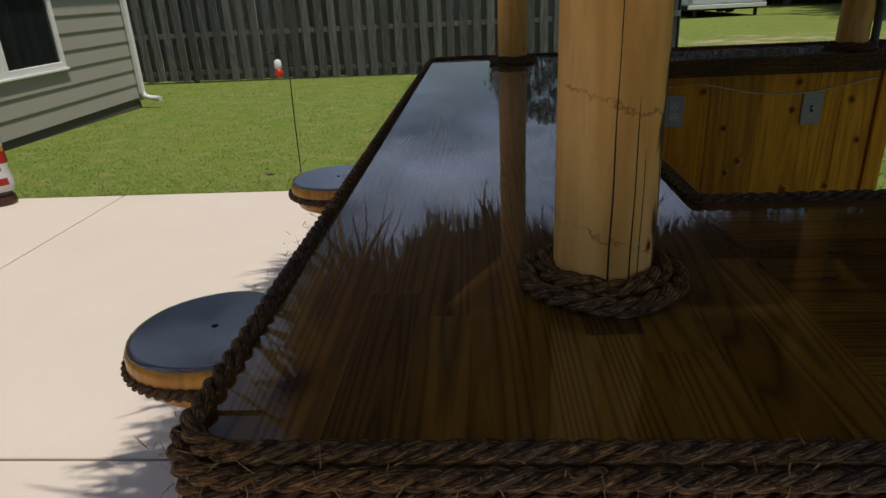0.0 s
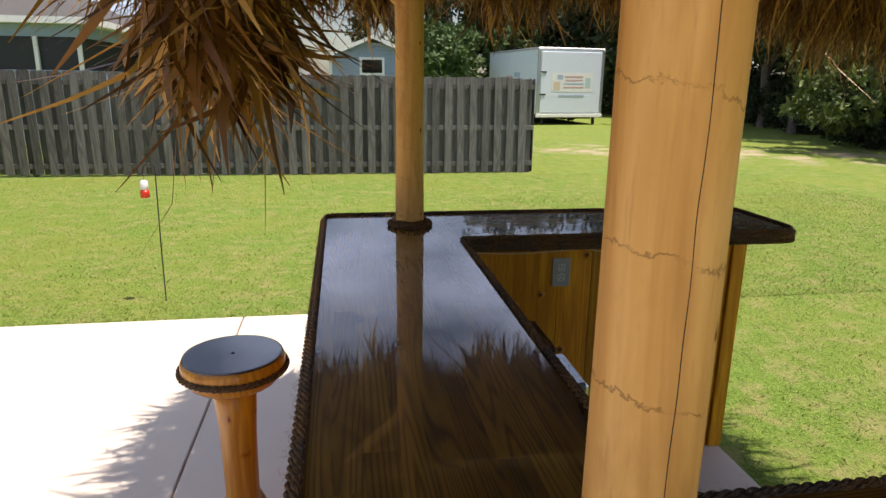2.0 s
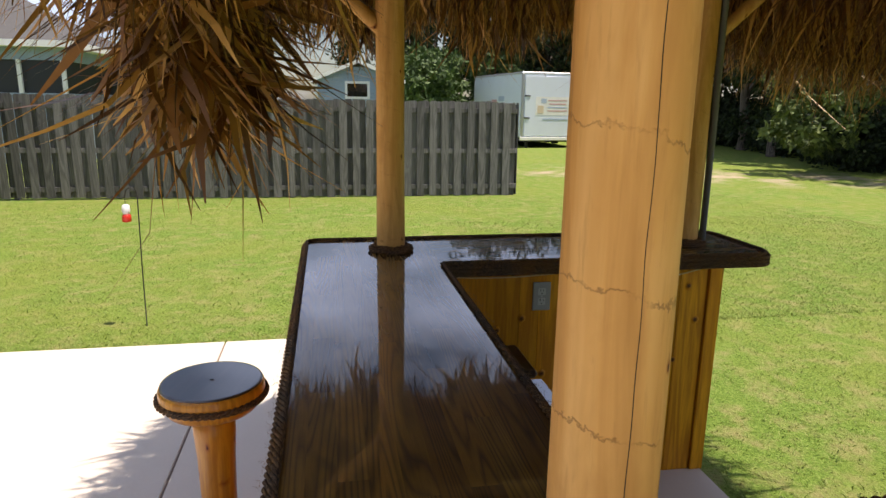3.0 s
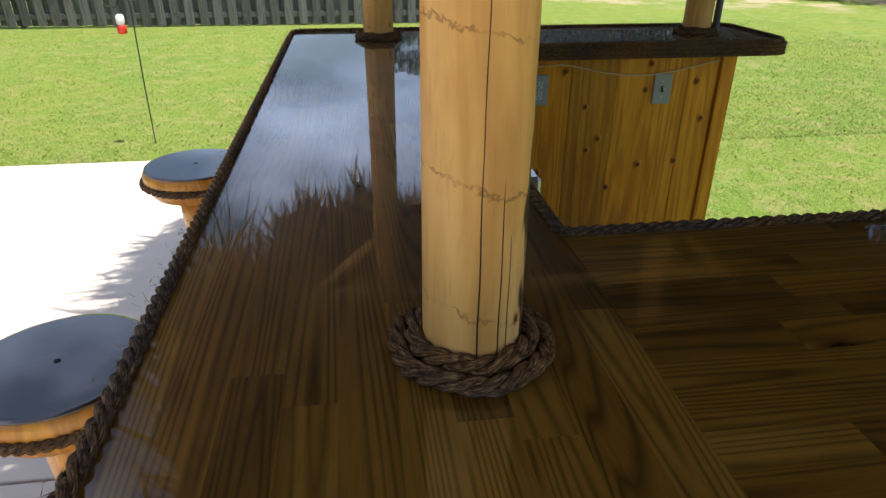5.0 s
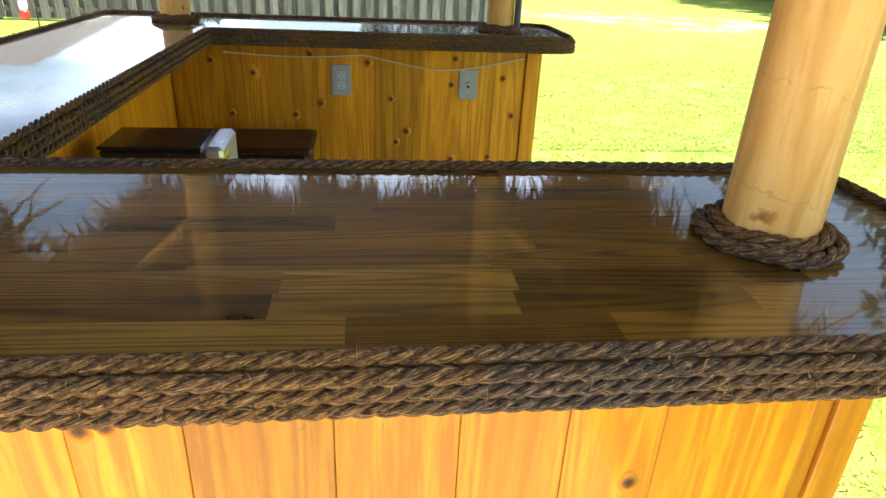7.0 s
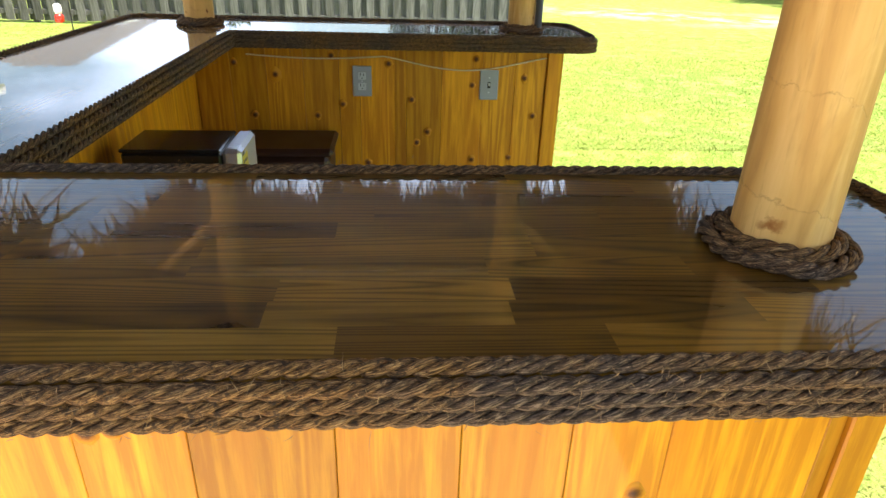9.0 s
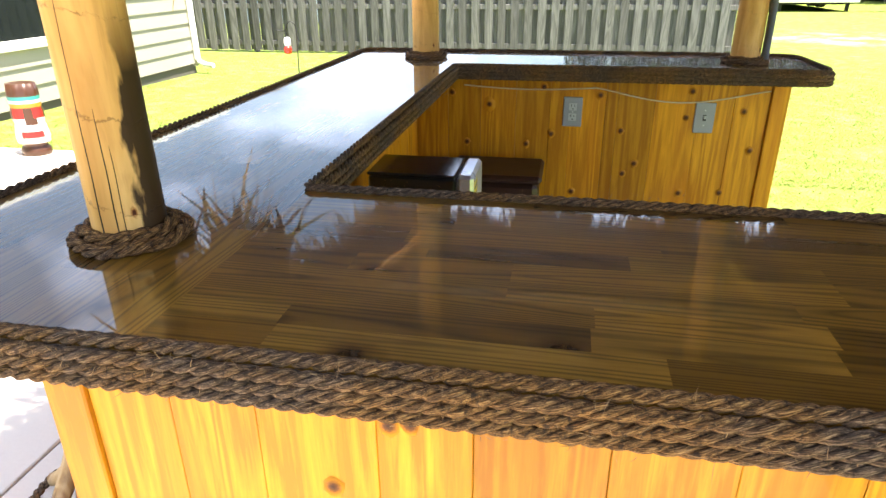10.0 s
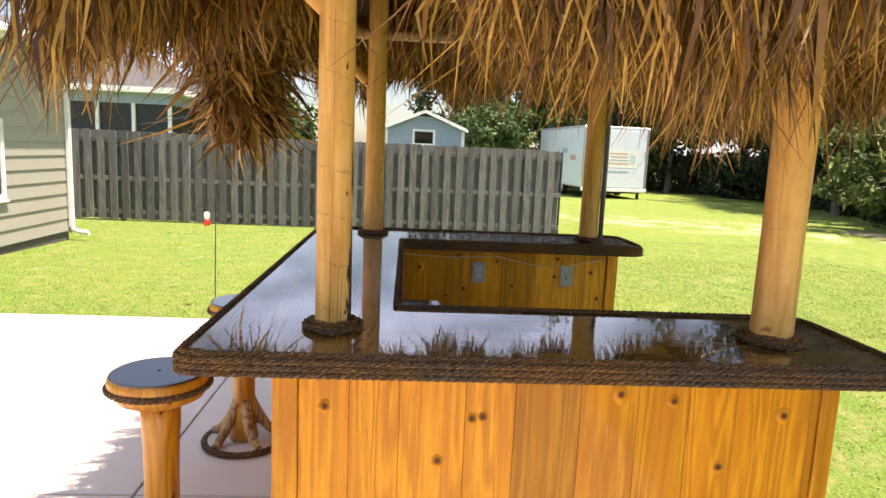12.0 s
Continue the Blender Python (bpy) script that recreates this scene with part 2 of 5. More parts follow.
def rope_material():
    """Weathered manila: fibres run along each strand, tan where fresh and grey where worn."""
    n = Nodes("manila_rope")
    uv = n.add("UVMap").outputs[0]
    v = n.noise(n.add("Mapping", Vector=uv, Scale=(95.0, 20.0, 1.0)).outputs[0], 1.0, 4, 0.7, 0.5)
    spot = n.noise(n.coords(), 130.0, 4, 0.7)
    w = n.noise(n.coords(), 6.0, 4, 0.6)
    tan = n.ramp(v, (0.36, (0.014, 0.006, 0.002)), (0.50, (0.120, 0.055, 0.016)), (0.68, (0.48, 0.265, 0.095)))
    grey = n.ramp(v, (0.36, (0.011, 0.007, 0.005)), (0.52, (0.070, 0.044, 0.028)), (0.70, (0.34, 0.24, 0.16)))
    col = n.mix(n.ramp(w, (0.42, 0.0), (0.60, 0.9)), tan, grey)
    col = n.mix(n.ramp(spot, (0.52, 0.0), (0.64, 0.85)), col, (0.020, 0.011, 0.006))
    n.out(Base_Color=col, Roughness=0.85, Specular_IOR_Level=0.25, Normal=n.bump(v, 0.8, 0.002))
    return n.mat


def thatch_material(name, lo, mid, hi, rough=0.7, thin=0.14):
    n = Nodes(name)
    isl = n.add("NewGeometry").outputs["Random Per Island"]
    col = n.ramp(isl, (0.0, lo), (0.5, mid), (1.0, hi))
    v = n.noise(n.coords(), 30.0, 3)
    col = n.mix(n.math("MULTIPLY", v, 0.6), col, tuple(c * 0.55 for c in mid))
    n.out(Base_Color=col, Roughness=rough, Transmission_Weight=0.0)
    trans = n.add("BsdfTranslucent", Color=col)
    mixer = n.add("MixShader", Fac=thin)
    n.tree.links.new(n.bsdf.outputs[0], mixer.inputs[1])
    n.tree.links.new(trans.outputs[0], mixer.inputs[2])
    n.tree.links.new(mixer.outputs[0], n.tree.nodes["Material Output"].inputs["Surface"])
    return n.mat


def leaf_material(name, lo, mid, hi):
    return thatch_material(name, lo, mid, hi)


ROPE = rope_material()
FIBRE = plain("loose_rope_fibre", (0.26, 0.155, 0.07), 0.9)
THATCH = thatch_material("palm_thatch", (0.028, 0.010, 0.002), (0.22, 0.090, 0.010), (0.78, 0.46, 0.11), 0.45, 0.10)
# leaf copies: the first has sunlight put into its colour, the last shade
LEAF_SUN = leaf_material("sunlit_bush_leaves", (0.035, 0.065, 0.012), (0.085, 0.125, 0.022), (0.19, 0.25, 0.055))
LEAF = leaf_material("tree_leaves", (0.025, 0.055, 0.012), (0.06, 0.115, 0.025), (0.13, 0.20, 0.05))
LEAF_SHADE = leaf_material("shaded_leaves", (0.006, 0.015, 0.004), (0.018, 0.038, 0.009), (0.070, 0.105, 0.026))
BLADE = leaf_material("grass_blades", (0.125, 0.20, 0.024), (0.215, 0.30, 0.045), (0.36, 0.41, 0.11))
BARK = wood("bark", (0.05, 0.04, 0.03), (0.10, 0.08, 0.06), (0.17, 0.14, 0.11), "z", 3.0, 0.9, 0.0, 0.2, 0.0, 9, 0.8)
WHITE = plain("white_paint", (0.78, 0.78, 0.77), 0.4)
GREY_PLASTIC = plain("grey_plastic", (0.27, 0.28, 0.29), 0.45)
DARK_PLASTIC = plain("black_plastic", (0.012, 0.012, 0.013), 0.3)
SILVER = plain("silver_panel", (0.62, 0.64, 0.68), 0.28, 0.6)
YELLOW = plain("yellow_label", (0.65, 0.52, 0.10), 0.5)
BROWN = plain("dark_brown_plastic", (0.035, 0.014, 0.009), 0.4)
PVC = plain("grey_conduit", (0.10, 0.10, 0.10), 0.5)
CABLE = plain("white_cable", (0.58, 0.45, 0.30), 0.45)
IRON = plain("black_iron", (0.02, 0.02, 0.02), 0.5, 0.5)
RED = plain("red_nectar", (0.62, 0.03, 0.015), 0.2)
CLEAR = plain("clear_bottle", (0.72, 0.74, 0.74), 0.15)
SIDING = plain("beige_lap_siding", (0.34, 0.325, 0.275), 0.6, 0.0, 0.05, 2.0)
SHED_BLUE = plain("blue_grey_siding", (0.25, 0.33, 0.43), 0.6)
ROOFING = plain("grey_shingles", (0.085, 0.082, 0.08), 0.9, 0.0, 0.3, 12.0, 0.4)
TRAILER = plain("white_trailer_skin", (0.68, 0.74, 0.84), 0.35, 0.0, 0.05, 1.5)
TYRE = plain("black_rubber", (0.015, 0.015, 0.015), 0.8)
ALU = plain("aluminium_trim", (0.55, 0.56, 0.58), 0.35, 0.8)
SCREEN = plain("dark_screen", (0.02, 0.022, 0.025), 0.5)
SCREW = plain("dark_hole", (0.01, 0.008, 0.006), 0.8)
SIGN_RED = plain("sign_red", (0.58, 0.34, 0.34), 0.5)
SIGN_BLUE = plain("sign_blue", (0.38, 0.46, 0.60), 0.5)
SIGN_GREEN = plain("sign_teal", (0.45, 0.60, 0.62), 0.5)
SIGN_TAN = plain("sign_tan", (0.66, 0.54, 0.40), 0.5)
T_BROWN = plain("carved_brown", (0.055, 0.020, 0.009), 0.35)
T_TEAL = plain("painted_teal", (0.02, 0.24, 0.23), 0.4)
T_ORANGE = plain("painted_orange", (0.50, 0.20, 0.02), 0.4)
T_RED = plain("painted_red", (0.32, 0.012, 0.01), 0.4)
T_WHITE = plain("painted_white", (0.55, 0.55, 0.53), 0.4)


def glass_material():
    n = Nodes("window_glass")
    n.out(Base_Color=(0.012, 0.016, 0.016, 1), Roughness=0.04, IOR=1.5, Specular_IOR_Level=0.6)
    return n.mat


def concrete_material():
    n = Nodes("concrete")
    v = n.noise(n.coords(), 1.4, 5)
    f = n.noise(n.coords(), 60.0, 4)
    col = n.mix(v, (0.58, 0.505, 0.43), (0.70, 0.625, 0.54))
    col = n.mix(n.math("MULTIPLY", f, 0.25), col, (0.48, 0.41, 0.34))
    n.out(Base_Color=col, Roughness=0.85, Normal=n.bump(f, 0.25, 0.003))
    return n.mat


def lawn_material():
    n = Nodes("lawn")
    big = n.noise(n.coords(), 0.55, 5, 0.6, 0.4)
    mid = n.noise(n.coords(), 5.0, 6, 0.65)
    fine = n.noise(n.coords(), 70.0, 4, 0.7)
    col = n.ramp(fine, (0.3, (0.075, 0.13, 0.018)), (0.52, (0.155, 0.245, 0.040)), (0.72, (0.275, 0.36, 0.09)))
    col = n.mix(n.ramp(mid, (0.47, 0.0), (0.66, 0.8)), col, n.mix(fine, (0.21, 0.19, 0.065), (0.40, 0.36, 0.16)))
    col = n.mix(n.ramp(big, (0.42, 0.0), (0.62, 0.5)), col, n.mix(fine, (0.14, 0.18, 0.026), (0.30, 0.33, 0.07)))
    far = n.add("SeparateXYZ", Vector=n.coords())
    dry = n.ramp(n.add("MapRange", Value=n.math("ABSOLUTE", n.math("SUBTRACT", n.math("ADD", n.math("MULTIPLY", far.outputs["X"], 0.35), far.outputs["Y"]), 18.6)), From_Min=0.0, From_Max=2.6, To_Min=1.0, To_Max=0.0).outputs[0], (0.0, 0.0), (1.0, 1.0))
    east = n.add("MapRange", Value=far.outputs["X"], From_Min=3.8, From_Max=5.5).outputs[0]
    patch = n.math("MULTIPLY", n.math("MULTIPLY", dry, east), n.ramp(n.noise(n.coords(), 0.9, 5, 0.65), (0.46, 0.0), (0.58, 1.0)))
    col = n.mix(patch, col, n.mix(fine, (0.30, 0.22, 0.15), (0.62, 0.50, 0.37)))
    n.out(Base_Color=col, Roughness=0.95, Specular_IOR_Level=0.15, Normal=n.bump(n.math("ADD", fine, mid), 0.8, 0.03))
    return n.mat


GLASS = glass_material()
CONCRETE = concrete_material()
LAWN = lawn_material()


# ---- mesh helpers ----
def mesh_of(bm, name, mats=()):
    me = bpy.data.meshes.new(name)
    bm.normal_update()
    bm.to_mesh(me)
    bm.free()
    for m in mats if isinstance(mats, (list, tuple)) else (mats,):
        me.materials.append(m)
    return me


def part(name, bm, material, parent=None, label="", at=None):
    """Links a bmesh as one mesh object under a thing or part."""
    ob = new(name, mesh_of(bm, name, material))
    if at is not None:
        ob.matrix_basis = at
    ob.parent = parent
    return tagged(ob, label)


def thing(name, label, category, at=None, group="", kind=""):
    ob = new(name)
    ob.empty_display_size = 0.1
    if at is not None:
        ob.matrix_basis = at
    return tagged(ob, label, category, group, kind)


def box(x0, x1, y0, y1, z0, z1, bevel=0.0, bm=None):
    b = bmesh.new()
    bmesh.ops.create_cube(b, size=1.0)
    for v in b.verts:
        v.co = Vector(((x0 + x1) / 2 + v.co.x * (x1 - x0), (y0 + y1) / 2 + v.co.y * (y1 - y0), (z0 + z1) / 2 + v.co.z * (z1 - z0)))
    if bevel:
        bmesh.ops.bevel(b, geom=b.edges[:], offset=bevel, segments=1, affect="EDGES")
    if bm is not None:
        tmp = bpy.data.meshes.new("tmp")
        b.to_mesh(tmp)
        b.free()
        bm.from_mesh(tmp)
        bpy.data.meshes.remove(tmp)
        return bm
    return b


def tube(points, radius, sides=8, closed=False, bm=None, uv=False):
    """A smooth tube along points; radius is a number or one for each point. uv: metres along, turns round."""
    b = bm or bmesh.new()
    pts = [Vector(p) for p in points]
    n = len(pts)
    rad = radius if isinstance(radius, (list, tuple)) else [radius] * n
    rings = []
    up = Vector((0, 0, 1))
    for i, p in enumerate(pts):
        d = (pts[(i + 1) % n] - pts[i - 1]) if closed else (pts[min(i + 1, n - 1)] - pts[max(i - 1, 0)])
        d.normalize()
        ref = up if abs(d.z) < 0.95 else Vector((1, 0, 0))
        a = d.cross(ref).normalized()
        c = a.cross(d)
        rings.append([b.verts.new(p + (a * math.cos(t) + c * math.sin(t)) * rad[i]) for t in (2 * math.pi * k / sides for k in range(sides))])
    layer = b.loops.layers.uv.verify() if uv else None
    gone = 0.0
    for i in range(n if closed else n - 1):
        r, s = rings[i], rings[(i + 1) % n]
        ahead = gone + (pts[(i + 1) % n] - pts[i]).length
        for k in range(sides):
            f = b.faces.new((r[k], r[(k + 1) % sides], s[(k + 1) % sides], s[k]))
            f.smooth = True
            if uv:
                for loop, at in zip(f.loops, ((gone, k), (gone, k + 1), (ahead, k + 1), (ahead, k))):
                    loop[layer].uv = (at[0] + uv, at[1] / sides)
        gone = ahead
    if not closed:
        b.faces.new(rings[0])
        b.faces.new(rings[-1][::-1])
    return b


def lathe(profile, sides=24, wobble=0.0, seed=0, smooth=True):
    """A turned body from (radius, height) pairs, with uneven radius."""
    b = bmesh.new()
    rings = []
    for r, z in profile:
        ring = []
        for k in range(sides):
            t = 2 * math.pi * k / sides
            q = r * (1 + wobble * noise.noise((math.cos(t) * 1.3 + seed, math.sin(t) * 1.3, z * 2.5)))
            ring.append(b.verts.new((q * math.cos(t), q * math.sin(t), z)))
        rings.append(ring)
    for r, s in zip(rings, rings[1:]):
        for k in range(sides):
            f = b.faces.new((r[k], r[(k + 1) % sides], s[(k + 1) % sides], s[k]))
            f.smooth = smooth
    b.faces.new(rings[0][::-1])
    b.faces.new(rings[-1])
    return b


def round_path(corners, radius, closed=True, step=0.02):
    """Points along a flat polygon with rounded corners, about step apart."""
    pts = []
    n = len(corners)
    for i in range(n):
        p, a, c = Vector(corners[i]), Vector(corners[i - 1]), Vector(corners[(i + 1) % n])
        if not closed and i in (0, n - 1):
            pts.append(p)
            continue
        u, v = (a - p).normalized(), (c - p).normalized()
        r = radius[i] if isinstance(radius, (list, tuple)) else radius
        for k in range(7):
            s = k / 6
            q = p + u * r
            w = p + v * r
            pts.append(q * (1 - s) ** 2 + p * 2 * s * (1 - s) + w * s ** 2)
    out = []
    m = len(pts)
    for i in range(m if closed else m - 1):
        a, c = pts[i], pts[(i + 1) % m]
        k = max(1, round((c - a).length / step))
        out += [a.lerp(c, j / k) for j in range(k)]
    if not closed:
        out.append(pts[-1])
    return out


def rope(points, radius, closed=True, pitch=0.07, z=0.0, fine=0.006, seed=0):
    """Three strands laid round a path: one mesh."""
    pts = [Vector((p[0], p[1], p[2] if len(p) > 2 else z)) for p in points]
    n = len(pts)
    seg = [(pts[(i + 1) % n] - pts[i]).length for i in range(n if closed else n - 1)]
    total = sum(seg)
    count = max(12, int(total / fine))
    turns = max(1, round(total / pitch))
    centre, along = [], []
    i, acc = 0, 0.0
    for k in range(count if closed else count + 1):
        d = total * k / count
        while i < len(seg) - 1 and acc + seg[i] < d:
            acc += seg[i]
            i += 1
        a, c = pts[i], pts[(i + 1) % n]
        centre.append(a.lerp(c, min(1, (d - acc) / max(seg[i], 1e-6))))
        along.append((c - a).normalized())
    b = bmesh.new()
    m = len(centre)
    for s in range(3):
        path = []
        for k in range(m):
            d = along[k]
            side = Vector((-d.y, d.x, 0))
            side = side.normalized() if side.length > 1e-4 else Vector((1, 0, 0))
            up = d.cross(side) * -1
            t = 2 * math.pi * (turns * k / count + s / 3)
            wob = 1 + 0.12 * noise.noise((centre[k].x * 30 + s * 7, centre[k].y * 30 + seed, centre[k].z * 30))
            path.append(centre[k] + (side * math.cos(t) + up * math.sin(t)) * radius * 0.60 * wob)
        tube(path, radius * 0.52, 7, closed, b, 3.7 * (s + 1) + seed)
    return b


def ribbons(name, rows, material, parent=None, label="", droop=0.0, wave=0.0):
    """Many narrow tapering blades in one mesh. Row: base, first way, bend, length, width, across. droop turns the tips down, wave makes them wavy."""
    base, way, bend, length, width, across = rows
    n = len(base)
    rng = np.random.default_rng(n)
    phase, turns = rng.uniform(0, 6.28, n), rng.uniform(3.0, 8.0, n)
    sway = np.column_stack([np.cos(phase * 3), np.sin(phase * 3), np.zeros(n)]) * (wave * rng.uniform(0.2, 1.0, n))[:, None]
    stops = ((0.0, 0.7), (0.2, 0.95), (0.4, 1.0), (0.6, 0.9), (0.8, 0.62), (1.0, 0.1)) if wave else ((0.0, 0.75), (0.35, 1.0), (0.7, 0.75), (1.0, 0.12))
    cols = []
    for s, w in stops:
        c = base + way * (length * s)[:, None] + bend * (length * s * s)[:, None]
        if droop:
            c = c + (np.array([0.0, 0.0, -1.0]) - way) * (length * s * s * droop)[:, None]
        if wave:
            c = c + sway * (np.sin(phase + turns * s) * length * s)[:, None]
        cols.append(c - across * (width * w / 2)[:, None])
        cols.append(c + across * (width * w / 2)[:, None])
    verts = np.stack(cols, 1).reshape(-1, 3)
    m = len(cols)
    o = (np.arange(n) * m)[:, None]
    quads = np.concatenate([o + np.array([[k, k + 1, k + 3, k + 2]]) for k in range(0, m - 2, 2)])
    me = bpy.data.meshes.new(name)
    me.from_pydata(verts.tolist(), [], quads.tolist())
    me.materials.append(material)
    ob = new(name, me)
    ob.parent = parent
    return tagged(ob, label)


def unit(a):
    return a / np.linalg.norm(a, axis=1, keepdims=True)


# ---- ground ----
def ground_z(x, y):
    s = min(max((y - 4.0) / 8.0, 0.0), 1.0)
    return -0.02 - 0.15 * s + 0.004 * noise.noise((x * 0.5, y * 0.5, 3))


def build_ground():
    b = bmesh.new()
    xs = [-1500, -300, -80, -30] + [-14 + 0.5 * i for i in range(57)] + [20, 30, 60, 300, 1500]
    ys = [-1500, -300, -60, -15] + [-6 + 0.5 * i for i in range(53)] + [25, 32, 45, 80, 300, 1500]
    grid = [[b.verts.new((x, y, ground_z(x, y))) for x in xs] for y in ys]
    for j in range(len(ys) - 1):
        for i in range(len(xs) - 1):
            b.faces.new((grid[j][i], grid[j][i + 1], grid[j + 1][i + 1], grid[j + 1][i])).smooth = True
    g = part("ground", b, LAWN)
    tagged(g, "mown green lawn with dry straw patches", "lawn", kind="structure")


PX0, PX1, PY0, PY1 = -5.0, 1.44, -7.0, 3.97


def build_patio():
    """Pale concrete slabs with tooled joints."""
    patio = thing("patio", "pale sunlit concrete patio with cut joints", "patio", kind="structure")
    xs = [PX0, -2.85, -0.97, PX1]
    ys = [PY0, -4.4, -1.6, 1.02, PY1]
    gap = 0.006
    for i in range(3):
        for j in range(4):
            b = box(xs[i] + gap, xs[i + 1] - gap, ys[j] + gap, ys[j + 1] - gap, -0.12, 0.0, 0.004)
            part("slab", b, CONCRETE, patio)
    part("joint_filler", box(PX0 + 0.02, PX1 - 0.02, PY0 + 0.02, PY1 - 0.02, -0.14, -0.012), plain("joint_dirt", (0.20, 0.15, 0.12), 0.95), patio, "dark joints between the slabs")


def build_grass():
    """Grass blades where the lawn is passed nearest."""
    rng = np.random.default_rng(4)
    base = []
    for x0, x1, y0, y1, k in ((-6.5, 8.0, 3.98, 11.9, 90000), (1.46, 8.0, -1.5, 9.0, 70000)):
        u = rng.uniform(0, 1, k)
        y = y0 + (y1 - y0) * (u ** 1.7 if y0 > 3 else u ** 1.25)
        p = np.column_stack([rng.uniform(x0, x1, k), y])
        keep = np.array([noise.noise((a * 2.2, c * 2.2, 0)) > -0.35 or rng.random() < 0.4 for a, c in p])
        keep &= ~((p[:, 0] < -5.1) & (p[:, 1] < 9.0))
        base.append(p[keep])
    p = np.concatenate(base)
    n = len(p)
    z = np.array([ground_z(a, c) for a, c in p])
    b3 = np.column_stack([p, z - 0.004])
    ang = rng.uniform(0, 2 * np.pi, n)
    lean = np.column_stack([np.cos(ang), np.sin(ang), np.zeros(n)])
    way = unit(np.column_stack([lean[:, :2] * 0.35, np.ones(n)]))
    ang2 = rng.uniform(0, 2 * np.pi, n)
    across = np.column_stack([np.cos(ang2), np.sin(ang2), np.zeros(n)])
    ob = ribbons("grass", (b3, way, lean * 0.6 - np.array([0, 0, 0.25]), rng.uniform(0.018, 0.04, n), rng.uniform(0.003, 0.007, n), across), BLADE)
    tagged(ob, "short green grass blades with straw between", "grass", kind="stuff")


build_ground()
build_patio()

# ---- bar: plan ----
TOP = 1.07
X0, X1 = -0.336, 1.512
Y0, Y1 = -0.246, 2.238
IX, IY0, IY1 = 0.166, 0.264, 1.768
XN = 1.455  # the near arm ends a little short of the far one


def staves(parent, x0, x1, y0, y1, along, seed, plan=None, rows=10):
    """Rows of butted staves. plan: for each row its joints and the tones between them; else lengths at random."""
    rng = random.Random(seed)
    lo, hi = (y0, y1) if along == "x" else (x0, x1)
    edges = [lo + (hi - lo) * r / rows for r in range(rows + 1)]
    if plan:
        rows = len(plan)
        edges = [lo] + [row[0] for row in plan[1:]] + [hi]
    for r in range(rows):
        trim = {0: 0.055, rows - 1: 0.055, 1: 0.015, rows - 2: 0.015}.get(r, 0.0)
        a0, a1 = (x0, x1 - trim) if along == "x" else (y0 + (trim if r < 2 else 0.0), y1 - (trim if r < 2 else 0.0))
        if plan:
            cuts, tones = [a0, *plan[r][1], a1], plan[r][2].split()
        else:
            cuts, pos = [a0], a0 + rng.uniform(0.12, 0.7)
            while pos < a1 - 0.15:
                cuts.append(pos)
                pos += rng.uniform(0.28, 0.85)
            cuts.append(a1)
            tones = [rng.choice(("dark", "mid", "mid", "mid", "pale", "pale")) for _ in cuts]
        for pos, end, tone in zip(cuts, cuts[1:], tones):
            c0, c1 = edges[r], edges[r + 1]
            if along == "x":
                cx, cy, hx, hy = (pos + end) / 2, (c0 + c1) / 2, (end - pos) / 2, (c1 - c0) / 2
            else:
                cx, cy, hx, hy = (c0 + c1) / 2, (pos + end) / 2, (c1 - c0) / 2, (end - pos) / 2
            b = box(-hx, hx, -hy, hy, -0.0025, 0.0)
            part("stave", b, STAVES[tone, along], parent, at=pose(cx, cy, TOP))


# the arm passed nearest, row by row from its front edge: where the row begins, its joints, its tones
NEAR_ROWS = [
    (-0.246, (0.40, 0.70), "pale mid dark"),
    (-0.222, (0.30, 0.70, 0.95), "mid pale dark mid"),
    (-0.173, (0.298, 0.629, 0.865, 1.11), "pale dark pale dark mid"),
    (-0.127, (0.634, 0.873, 1.20), "mid pale dark pale"),
    (-0.081, (0.535, 0.853, 1.08), "mid pale mid dark"),
    (-0.030, (0.33, 0.536, 0.914), "dark mid pale mid"),
    (0.022, (0.42, 0.682, 0.914, 1.25), "mid dark pale mid pale"),
    (0.067, (0.38, 0.726, 1.02), "dark mid mid mid"),
    (0.122, (0.438, 0.87), "mid mid dark"),
    (0.170, (0.30, 0.68, 1.10), "pale mid mid pale"),
    (0.218, (0.55, 0.92), "mid dark mid"),
]


